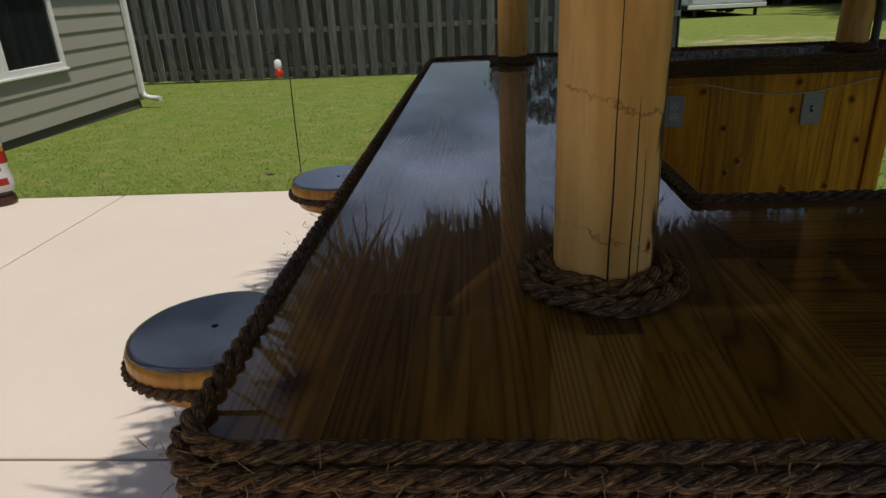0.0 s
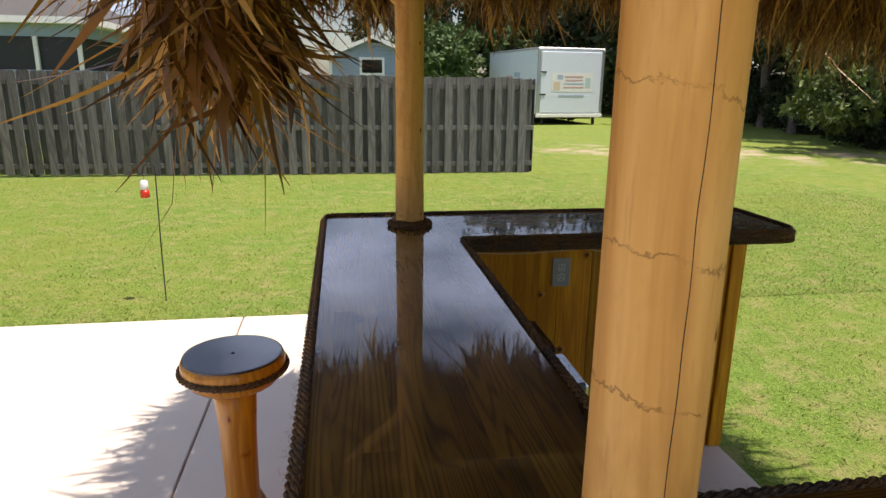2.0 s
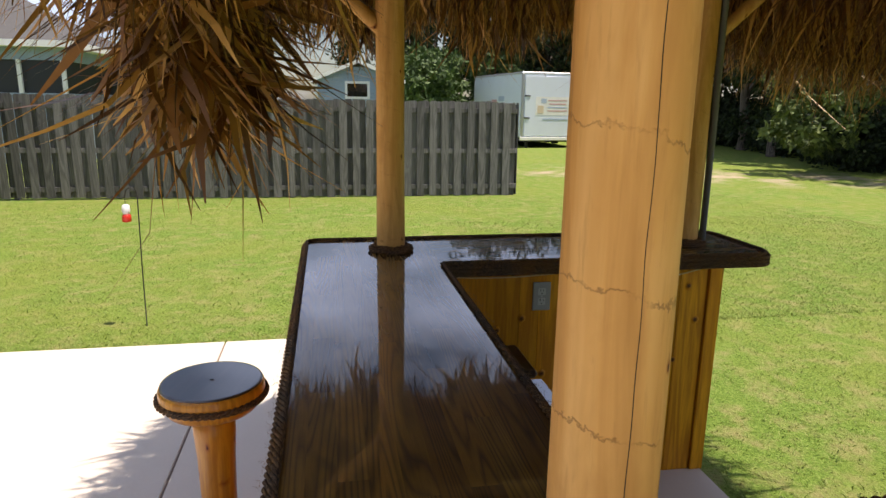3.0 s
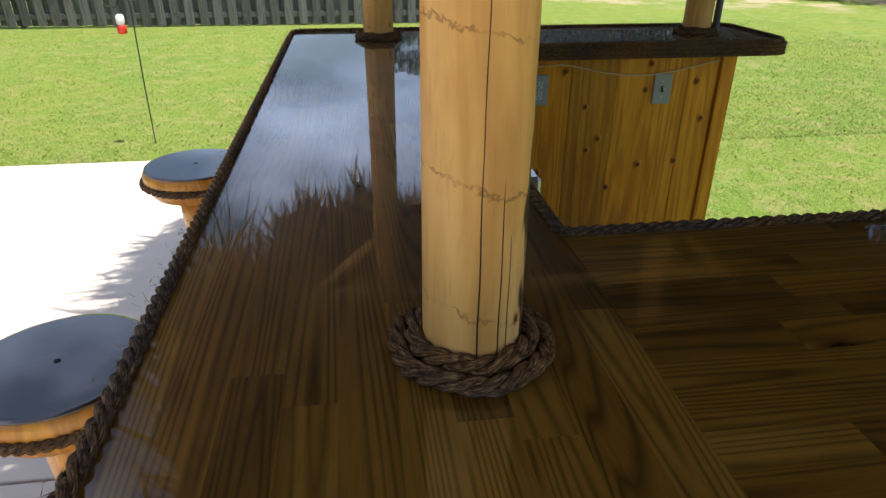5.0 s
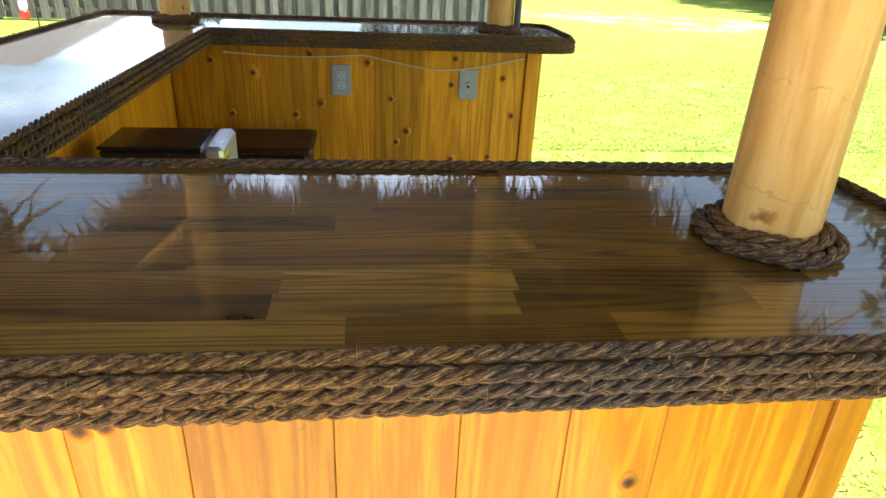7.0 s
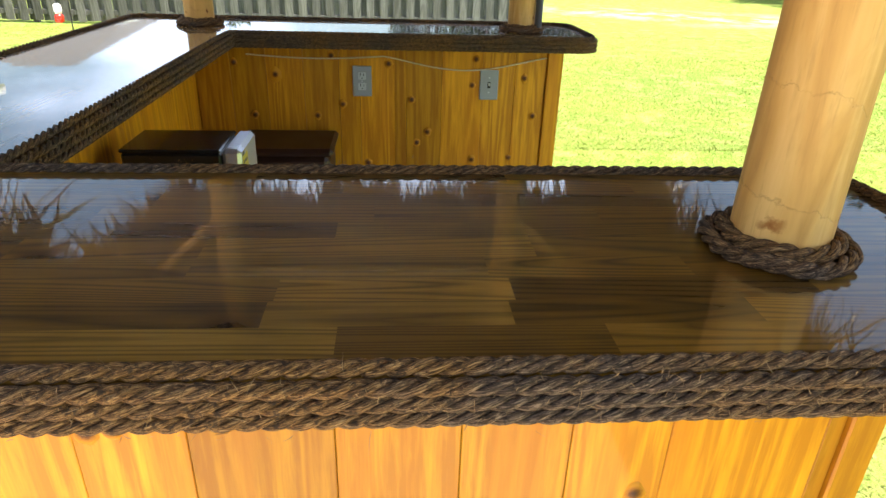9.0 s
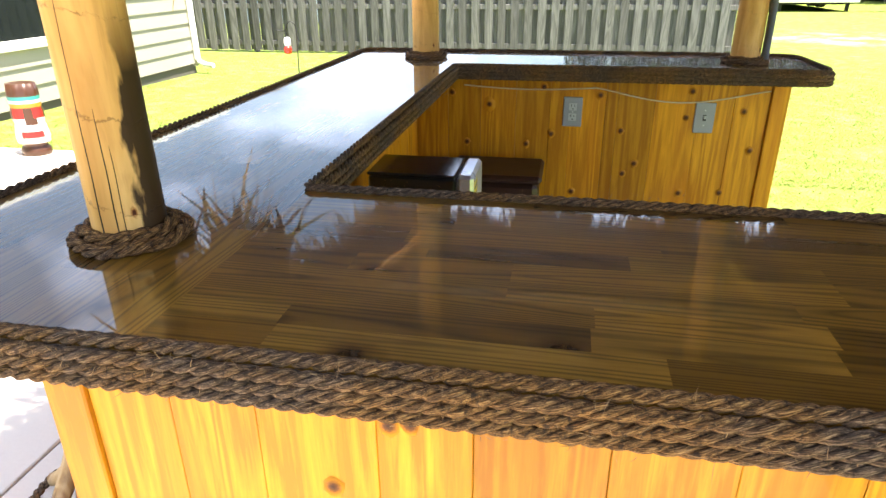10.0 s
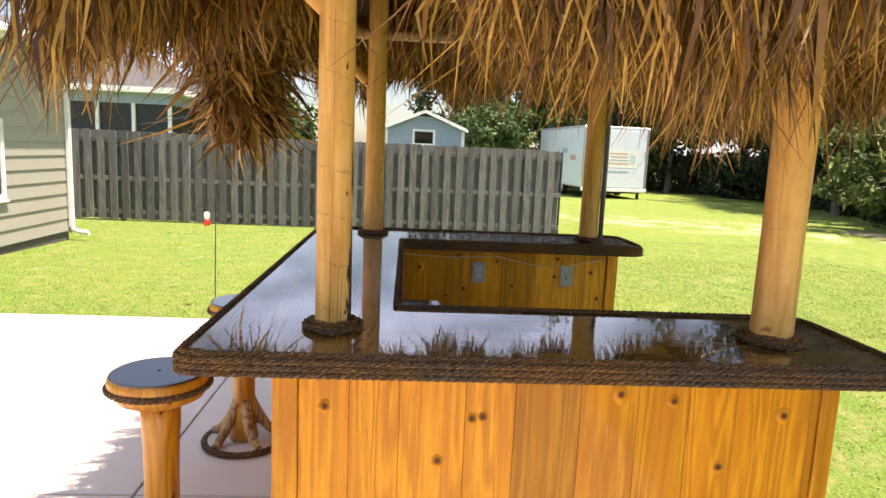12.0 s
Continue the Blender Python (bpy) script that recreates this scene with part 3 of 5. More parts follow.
def build_countertop():
    top = thing("bar_countertop", "dark-stained butcher-block bar top under glossy clear epoxy", "bar counter")
    z0, z1 = TOP - 0.046, TOP - 0.0025
    def slab(corners, radii):
        pts = round_path([Vector((x, y, 0)) for x, y in corners], radii, True, 0.5)
        b = bmesh.new()
        lo = [b.verts.new((p.x, p.y, z0)) for p in pts]
        hi = [b.verts.new((p.x, p.y, z1)) for p in pts]
        b.faces.new(lo[::-1])
        b.faces.new(hi)
        for i in range(len(pts)):
            k = (i + 1) % len(pts)
            b.faces.new((lo[i], lo[k], hi[k], hi[i]))
        return b

    near = part("near_slab", slab([(IX, Y0), (XN, Y0), (XN, IY0), (IX, IY0)], [0.001, 0.09, 0.09, 0.001]), STAVE_X, top)
    left = part("side_slab", slab([(X0, Y0), (IX, Y0), (IX, Y1), (X0, Y1)], [0.06, 0.001, 0.001, 0.06]), STAVE_Y, top)
    far = part("far_slab", slab([(IX, IY1), (X1, IY1), (X1, Y1), (IX, Y1)], [0.001, 0.09, 0.09, 0.001]), STAVE_X, top)
    staves(near, IX, XN, Y0, IY0, "x", 11, NEAR_ROWS)
    staves(left, X0, IX, Y0, Y1, "y", 5)
    staves(far, IX, X1, IY1, Y1, "x", 23)
    def loop(g, z, corner):
        ring = [(X0 - g, Y0 - g), (XN + g, Y0 - g), (XN + g, IY0 + g), (IX + g, IY0 + g), (IX + g, IY1 - g), (X1 + g, IY1 - g), (X1 + g, Y1 + g), (X0 - g, Y1 + g)]
        return round_path([Vector((x, y, z)) for x, y in ring], [corner, corner + 0.03, corner + 0.03, 0.012, 0.012, corner + 0.03, corner + 0.03, corner])

    for k, z in enumerate((TOP - 0.0395, TOP - 0.024, TOP - 0.0085)):
        part("edge_rope", rope(loop(0.007, z, 0.06), 0.0078, True, 0.063, fine=0.005, seed=k), ROPE, top, "twisted brown manila rope round the edge")
    part("lip_rope", rope(loop(-0.004, TOP + 0.004, 0.05), 0.0078, True, 0.063, fine=0.005, seed=9), ROPE, top, "weathered dark rope lying on the rim")
    # loose fibres standing off the rope
    rng = np.random.default_rng(3)
    k = 6500
    pts = np.array([tuple(p) for p in loop(0.012, TOP - 0.02, 0.06)])
    base = pts[rng.integers(0, len(pts), k)] + rng.normal(0, 0.006, (k, 3)) + np.column_stack([np.zeros((k, 2)), rng.uniform(-0.025, 0.03, k)])
    way = unit(rng.normal(0, 1, (k, 3)))
    ob = ribbons("rope_fuzz", (base, way, rng.normal(0, 0.4, (k, 3)), rng.uniform(0.004, 0.014, k), rng.uniform(0.0005, 0.001, k), unit(np.cross(way, rng.normal(0, 1, (k, 3))))), FIBRE, top, "loose rope fibres")
    tagged(ob, kind="stuff")


build_countertop()


# ---- bar: walls ----
def boards(parent, x0, x1, y0, y1, z0, z1, seams, along, name="plank"):
    """Vertical boards between seams along x or y, each with slightly eased edges."""
    for a, c in zip(seams, seams[1:]):
        g = 0.0004
        d = random.uniform(-0.0012, 0.0012)
        if along == "x":
            b = box(-(c - a) / 2 + g, (c - a) / 2 - g, (y0 - y1) / 2 + d, (y1 - y0) / 2 + d, (z0 - z1) / 2, (z1 - z0) / 2, 0.0012)
            part(name, b, CEDAR, parent, at=pose((a + c) / 2, (y0 + y1) / 2, (z0 + z1) / 2))
        else:
            b = box((x0 - x1) / 2 + d, (x1 - x0) / 2 + d, -(c - a) / 2 + g, (c - a) / 2 - g, (z0 - z1) / 2, (z1 - z0) / 2, 0.0012)
            part(name, b, CEDAR, parent, at=pose((x0 + x1) / 2, (a + c) / 2, (z0 + z1) / 2))


def knot_material():
    """A knot in cedar: nearly black heart, red-brown rim."""
    n = Nodes("cedar_knot")
    c = n.add("TexCoord").outputs["Object"]
    d = n.math("ADD", n.add("VectorMath", {"operation": "LENGTH"}, **{"0": c}).outputs["Value"], n.math("MULTIPLY", n.math("SUBTRACT", n.noise(c, 260.0, 4), 0.5), 0.007))
    col = n.ramp(n.math("MULTIPLY", d, 68.0), (0.12, (0.050, 0.015, 0.004)), (0.45, (0.130, 0.040, 0.006)), (0.72, (0.36, 0.130, 0.010)), (1.0, (0.56, 0.23, 0.012)))
    n.out(Base_Color=col, Roughness=0.55, Specular_IOR_Level=0.22, Coat_Weight=0.12)
    return n.mat


KNOT = knot_material()


def knots(parent, y, spots, seed):
    """Small uneven knots flush in the boards; spots: x, z, radius in millimetres."""
    rng = random.Random(seed)
    for x, z, mm in spots:
        b = bmesh.new()
        r = mm * 0.0017
        tall = rng.uniform(1.0, 1.35)
        ring = [(r * rng.uniform(0.82, 1.12) * math.cos(t), r * tall * rng.uniform(0.82, 1.12) * math.sin(t)) for t in (2 * math.pi * k / 14 for k in range(14))]
        mid = b.verts.new((0, -0.0010, 0))
        rim = [b.verts.new((u, -0.0004, w)) for u, w in ring]
        foot = [b.verts.new((u * 1.05, 0.0025, w * 1.05)) for u, w in ring]
        for k in range(14):
            j = (k + 1) % 14
            b.faces.new((mid, rim[k], rim[j])).smooth = True
            b.faces.new((rim[k], foot[k], foot[j], rim[j])).smooth = True
        part("knot", b, KNOT, parent, at=pose(x, y, z))


def steps(a, c, w):
    n = max(1, round((c - a) / w))
    return [a + (c - a) * i / n for i in range(n + 1)]


def build_bar_walls():
    zb, zt = 0.0, TOP - 0.047
    frame_wood = CEDAR
    # near wall
    w = thing("bar_front_wall", "golden knotty cedar plank bar front", "bar wall")
    part("stud_frame", box(-0.085, 1.35, -0.028, 0.018, zb, zt), frame_wood, w)
    boards(w, 0, 0, -0.048, -0.030, zb, zt, [-0.084, 0.050, 0.184, 0.362, 0.497, 0.677, 0.836, 0.980, 1.112, 1.325, 1.350], "x")
    boards(w, 0, 0, 0.020, 0.036, zb, zt, steps(0.02, 1.348, 0.14), "x", "inner_plank")
    knots(w, -0.0492, [(-0.014, 0.872, 10), (0.292, 0.722, 10), (0.38, 0.845, 9), (0.410, 0.850, 8), (0.785, 0.922, 13), (0.935, 0.905, 10), (1.078, 0.716, 9), (1.250, 0.870, 13), (-0.045, 0.52, 9), (0.60, 0.48, 11), (0.90, 0.55, 9)], 4)
    part("corner_trim", box(-0.152, -0.085, -0.056, -0.030, zb, zt, 0.003), CEDAR, w, "cedar corner board")
    part("end_trim", box(1.351, 1.400, -0.056, 0.046, zb, zt, 0.003), CEDAR, w, "cedar end board")
    # side wall
    w = thing("bar_side_wall", "golden knotty cedar plank side of the bar", "bar wall")
    part("stud_frame", box(-0.130, -0.056, 0.040, 1.985, zb, zt), frame_wood, w)
    boards(w, -0.150, -0.132, 0, 0, zb, zt, steps(-0.028, 2.10, 0.15), "y")
    boards(w, -0.054, -0.038, 0, 0, zb, zt, steps(0.040, 1.985, 0.15), "y", "inner_plank")
    # far wall
    w = thing("bar_back_wall", "knotty cedar plank wall under the far counter", "bar wall")
    part("stud_frame", box(-0.036, 1.378, 2.008, 2.082, zb, zt), frame_wood, w)
    boards(w, 0, 0, 1.990, 2.006, zb, zt, [-0.036, 0.10, 0.24, 0.388, 0.529, 0.612, 0.754, 0.802, 0.946, 1.114, 1.248, 1.375], "x")
    knots(w, 1.9886, [(0.501, 0.964, 9), (0.540, 0.770, 10), (0.823, 0.793, 9), (0.846, 0.611, 9), (0.436, 0.723, 9), (0.276, 0.887, 16), (0.182, 0.723, 9), (1.084, 0.960, 10), (1.072, 0.855, 8), (1.287, 0.886, 9), (0.890, 0.657, 11), (1.083, 0.537, 10), (1.245, 0.547, 8), (1.334, 0.730, 11), (0.730, 0.936, 11), (0.117, 0.932, 8), (0.952, 0.44, 9), (0.64, 0.52, 10)], 6)
    boards(w, 0, 0, 2.084, 2.100, zb, zt, steps(-0.128, 1.375, 0.15), "x", "outer_plank")
    part("end_trim", box(1.377, 1.440, 1.976, 2.108, zb, zt, 0.003), CEDAR, w, "cedar end board")


build_bar_walls()


# ---- posts ----
NLX, NLY, NRX, NRY = -0.004, 0.020, 1.210, -0.006
def build_post(x, y, r0, r1, top, seed, label, crack=0.0):
    p = thing("bar_post", label, "post", pose(x, y, 0), group="bar posts")
    low = TOP - 0.045
    prof = [(0.012, 0.0), (0.012, low)] + [(r0 + (r1 - r0) * k / 40, low + 0.001 + (top - low) * k / 40) for k in range(41)]
    b = lathe(prof, 32, 0.035, seed)
    part("log", b, POST_STAINED if seed == 1 else POST, p)
    if crack:
        for start, z0, z1, wide in ((crack, 1.085, top - 0.45, 0.0012), (crack + 0.42, 1.085, 1.27, 0.0011), (crack + 0.62, 1.085, 1.22, 0.0008)):
            pts, rad = [], []
            for k in range(71):
                z = z0 + (z1 - z0) * k / 70
                t = start + 0.10 * noise.noise((seed, z * 1.5, 0)) + 0.03 * noise.noise((seed, z * 14, 0))
                r = (r0 + (r1 - r0) * max(0.0, z - low) / (top - low)) * (1 + 0.035 * noise.noise((math.cos(t) * 1.3 + seed, math.sin(t) * 1.3, z * 2.5)))
                pts.append((math.cos(t) * (r - 0.0002), math.sin(t) * (r - 0.0002), z))
                rad.append(wide * (0.45 + 0.55 * abs(math.sin(z * 4.1 + seed))) * min(1.0, (70 - k) / 12 + 0.05) * (1.0 - 0.6 * min(1.0, max(0.0, (z - 1.25) / 0.25))))
            part("drying_crack", tube(pts, rad, 5), SCREW, p, "dark drying crack")
    for off, h in ((0.008, 0.019), (0.025, 0.009)):
        ring = [(math.cos(2 * math.pi * k / 44) * (r0 + off), math.sin(2 * math.pi * k / 44) * (r0 + off), TOP + h + 0.002 * math.sin(k * 0.7)) for k in range(44)]
        part("rope_collar", rope(ring, 0.0094, True, 0.070, fine=0.005, seed=seed), ROPE, p, "brown rope ring round the foot")
    return p


build_post(NLX, NLY, 0.0485, 0.0455, 2.45, 1, "peeled pine post with a long drying crack", -1.62)
build_post(0.0, 2.022, 0.055, 0.051, 2.45, 2, "peeled round pine post rising through the counter")
fr_post = build_post(1.262, 2.018, 0.054, 0.050, 2.45, 3, "peeled pine post with a grey conduit beside it")
build_post(NRX, NRY, 0.0555, 0.0555, 2.45, 4, "thick smooth peeled pine post through the counter")
conduit = part("conduit", tube([(1.324, 1.985, TOP - 0.02), (1.323, 1.986, 1.5), (1.318, 1.990, 2.4)], 0.014, 10), PVC)
tagged(conduit, "grey plastic conduit strapped beside the post", "conduit")


# ---- thatched roof ----
EX0, EX1, EY0, EY1, EZ = -0.56, 1.98, -0.44, 2.62, 2.16


def fringe(rng, kind, k):
    """Blades hanging from one eave: base points, tips' height and the way out."""
    u = rng.uniform(0, 1, k)
    inset = rng.choice([0.0, 0.07, 0.16, 0.28], k, p=[0.42, 0.26, 0.18, 0.14])
    z = EZ + inset * 0.6 + rng.normal(0, 0.05, k)
    if kind == "left":
        y = (EY0 + 0.20) + (EY1 - EY0 - 0.20) * u ** 1.10
        inset = np.where(y < 0.45, inset * 0.2, inset)
        base = np.column_stack([EX0 + inset + np.clip(rng.normal(0, 0.03, k), -0.06, 0.04) + 0.55 * np.clip(y - 2.05, 0, 1), y, z])
        lump = np.exp(-((y - 1.12) / 0.38) ** 4)
        tip = np.interp(y, [-0.5, 0.0, 0.3, 0.75, 1.4, 1.6], [1.70, 1.76, 1.84, 1.92, 1.97, 2.08]) - 0.14 * lump + 0.03 * np.sin(y * 11)
        out = np.tile([-0.06, 0.0, 0.0], (k, 1))
    elif kind == "right":
        y = EY0 + (EY1 - EY0) * u
        base = np.column_stack([EX1 - inset + rng.normal(0, 0.03, k), y, z])
        tip = np.full(k, 1.76) + 0.04 * np.sin(y * 12)
        out = np.tile([0.15, 0.0, 0.0], (k, 1))
    elif kind == "far":
        x = EX0 + (EX1 - EX0) * u
        base = np.column_stack([x, EY1 - inset + rng.normal(0, 0.03, k), z])
        tip = 1.95 + 0.06 * np.sin(x * 9) + 0.05 * np.sin(x * 23 + 1)
        out = np.tile([0.0, 0.15, 0.0], (k, 1))
    else:
        x = 0.30 + (EX1 - 0.30) * u ** 1.1
        base = np.column_stack([x, EY0 + inset + rng.normal(0, 0.03, k), z])
        tip = 1.83 - 0.16 * np.exp(-((x - 0.70) / 0.26) ** 2) + 0.05 * np.sin(x * 13)
        out = np.tile([0.0, -0.12, 0.0], (k, 1))
    return base, tip + inset * 0.25, out


def build_roof():
    roof = thing("thatched_roof", "shaggy dry palm-thatch roof over the bar", "roof")
    # hipped body, closed above, open below
    b = bmesh.new()
    cx = (EX0 + EX1) / 2
    ridge = [(cx, EY0 + 1.15, 3.15), (cx, EY1 - 1.15, 3.15)]
    eave = [(EX0, EY0, EZ), (EX1, EY0, EZ), (EX1, EY1, EZ), (EX0 + 0.30, EY1, EZ)]
    rng0 = random.Random(2)
    for dz in (0.0, 0.14):
        e = [b.verts.new((x, y, z + dz)) for x, y, z in eave]
        r = [b.verts.new((x, y, z + dz)) for x, y, z in ridge]
        for f in ((e[0], e[1], r[0]), (e[1], e[2], r[1], r[0]), (e[2], e[3], r[1]), (e[3], e[0], r[0], r[1])):
            b.faces.new(f)
        if dz == 0.0:
            low = e
    for i in range(4):
        b.faces.new((low[i], low[(i + 1) % 4], e[(i + 1) % 4], e[i]))
    # darker than the blades: the shade inside the roof is put into this colour
    n = Nodes("thatch_shaded_underside")
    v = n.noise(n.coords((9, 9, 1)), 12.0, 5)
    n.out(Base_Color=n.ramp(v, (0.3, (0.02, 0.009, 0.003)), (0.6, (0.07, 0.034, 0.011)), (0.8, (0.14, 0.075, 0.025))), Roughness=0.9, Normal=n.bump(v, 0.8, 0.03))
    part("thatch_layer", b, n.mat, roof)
    rng = np.random.default_rng(7)
    for kind, k in (("left", 9000), ("far", 7000), ("right", 8000), ("near", 9000)):
        base, tip, out = fringe(rng, kind, k)
        length = np.clip(base[:, 2] - tip + np.clip(rng.normal(0, 0.07, k), -0.2, 0.13), 0.12, 0.8) * rng.choice([0.6, 0.85, 1.0], k, p=[0.25, 0.3, 0.45])
        side = 0.12 if kind == "left" else 0.09
        way = unit(out * rng.uniform(0.2, 2.2, k)[:, None] + np.column_stack([rng.normal(0, side, k), rng.normal(0, side, k), -np.ones(k)]))
        tuft = np.floor(base[:, 0] * 9) * 7.3 + np.floor(base[:, 1] * 9) * 3.1
        lean = np.column_stack([np.sin(tuft * 1.7), np.cos(tuft * 2.3), np.zeros(k)]) * (0.16 if kind == "left" else 0.09)
        way = unit(way + lean)
        curl = rng.choice([0.08, 0.25, 0.5], k, p=[0.45, 0.35, 0.2] if kind == "left" else [0.6, 0.32, 0.08])
        swing = np.clip(rng.normal(0, 1, (k, 2)), -1.4, 1.4) * curl[:, None]
        if kind == "left":
            corner = base[:, 1] < 0.45
            way[corner, 0] = -0.6 * np.abs(way[corner, 0])
            way[corner, 1] = np.clip(way[corner, 1], -0.1, 0.2)
            swing[corner, 0] = -0.5 * np.abs(swing[corner, 0])
            swing[corner, 1] *= 0.4
        if kind == "near":
            swing[:, 1] = np.abs(swing[:, 1])
        bend = np.column_stack([swing, -np.abs(rng.normal(0, 0.05, k)) + 0.3 * (curl > 0.5)])
        ang = rng.uniform(0, np.pi, k)
        across = np.column_stack([np.cos(ang), np.sin(ang), rng.normal(0, 0.15, k)])
        width = rng.choice([0.0028, 0.006, 0.011, 0.019], k, p=[0.32, 0.30, 0.24, 0.14] if kind == "left" else [0.36, 0.34, 0.21, 0.09])
        ob = ribbons("thatch_fringe", (base, way, bend, length, width, across), THATCH, roof, "", 0.55, 0.2)
        tagged(ob, "hanging dry golden-brown palm blades", kind="stuff")
    # one crumpled bunch hanging below the eave
    k = 2300
    th, h = rng.uniform(0, 2 * np.pi, k), rng.uniform(0, 1, k)
    rad = (0.29 - 0.07 * h) * np.sqrt(rng.uniform(0.1, 1, k))
    base = np.column_stack([-0.52 + 0.40 * rad * np.cos(th), 1.14 + rad * np.sin(th), 2.12 - 0.40 * h])
    way = unit(np.column_stack([0.12 * np.cos(th) + rng.normal(0, 0.55, k), 0.10 * np.sin(th) + rng.normal(0, 0.55, k), -np.ones(k)]))
    bend = np.column_stack([rng.normal(0, 0.75, k), rng.normal(0, 0.70, k), rng.normal(-0.1, 0.55, k)])
    ang = rng.uniform(0, np.pi, k)
    across = unit(np.column_stack([np.cos(ang), np.sin(ang), rng.normal(0, 0.4, k)]))
    ob = ribbons("thatch_bunch", (base, way, bend, rng.uniform(0.08, 0.20, k), rng.choice([0.008, 0.018, 0.030], k, p=[0.35, 0.35, 0.30]), across), THATCH, roof, "", 0.85, 0.45)
    tagged(ob, "crumpled hanging bunch of dry palm leaves", kind="stuff")
    # blades on the inner slope
    k = 5500
    u, w = rng.uniform(0, 1, k), rng.uniform(0, 1, k)
    side = rng.integers(0, 3, k)
    x = np.where(side == 0, EX0 + 0.9 * w, np.where(side == 1, EX1 - 0.9 * w, EX0 + (EX1 - EX0) * u))
    y = np.where(side == 2, EY1 - 0.9 * w, EY0 + 0.9 + (EY1 - EY0 - 0.9) * u)
    base = np.column_stack([x, y, EZ + 0.62 * w + 0.02])
    out = np.where((side == 0)[:, None], [[-0.8, 0, 0]], np.where((side == 1)[:, None], [[0.8, 0, 0]], [[0, 0.8, 0]]))
    way = unit(out + np.column_stack([rng.normal(0, 0.15, k), rng.normal(0, 0.15, k), -0.75 * np.ones(k)]))
    ang = rng.uniform(0, np.pi, k)
    across = np.column_stack([np.cos(ang), np.sin(ang), rng.normal(0, 0.15, k)])
    bend = np.column_stack([rng.normal(0, 0.1, k), rng.normal(0, 0.1, k), -np.abs(rng.normal(0, 0.25, k))])
    ob = ribbons("thatch_lining", (base, way, bend, rng.uniform(0.12, 0.3, k), rng.uniform(0.004, 0.014, k), across), THATCH, roof)
    tagged(ob, "loose palm blades under the roof", kind="stuff")
    # laid courses of palm blades on the outer slopes
    k = 13000
    face = rng.integers(0, 4, k)
    v = rng.uniform(0, 1, k)
    u = rng.uniform(-1, 1, k)
    hx, hy, rise = (EX1 - EX0) / 2, (EY1 - EY0) / 2, 0.99
    run = 1.15
    cyy = (EY0 + EY1) / 2
    gx = np.where(face == 0, EX0 + hx * v, np.where(face == 1, EX1 - hx * v, cx + hx * (1 - v) * u))
    gy = np.where(face < 2, cyy + (hy - run * v) * u, np.where(face == 2, EY0 + run * v, EY1 - run * v))
    gx = np.maximum(gx, EX0 + 0.55 * np.clip(gy - 2.05, 0, 1))
    base = np.column_stack([gx, gy, EZ + 0.16 + rise * v + rng.uniform(0, 0.03, k)])
    down = np.array([[-0.79, 0, -0.61], [0.79, 0, -0.61], [0, -0.76, -0.65], [0, 0.76, -0.65]])[face]
    way = unit(down + rng.normal(0, 0.12, (k, 3)) + np.array([0, 0, 0.06]))
    across = unit(np.cross(way, np.array([0.02, 0.01, 1.0])) + rng.normal(0, 0.25, (k, 3)))
    ob = ribbons("thatch_cover", (base, way, rng.normal(0, 0.1, (k, 3)) - np.array([0, 0, 0.05]), rng.uniform(0.18, 0.42, k), rng.uniform(0.008, 0.024, k), across), THATCH, roof)
    tagged(ob, "laid courses of weathered palm blades", kind="stuff")
    # pole framing
    for p, q in (((EX0 + 0.1, 2.02, 2.18), (EX1 - 0.1, 2.02, 2.18)),):
        a, c = Vector(p), Vector(q)
        part("beam", tube([a.lerp(c, i / 8) for i in range(9)], 0.030, 12), ROOT, roof, "round peeled roof beam")
    for x, y, s in ((NLX, NLY, -1), (0.0, 2.022, -1), (1.262, 2.018, 1), (NRX, NRY, 1)):
        a, c = Vector((x + s * 0.02, y, 1.89)), Vector((x + s * 0.40, y, 2.23))
        part("brace", tube([a.lerp(c, i / 6) for i in range(7)], 0.025, 12), POST, roof, "diagonal pole brace")


build_roof()


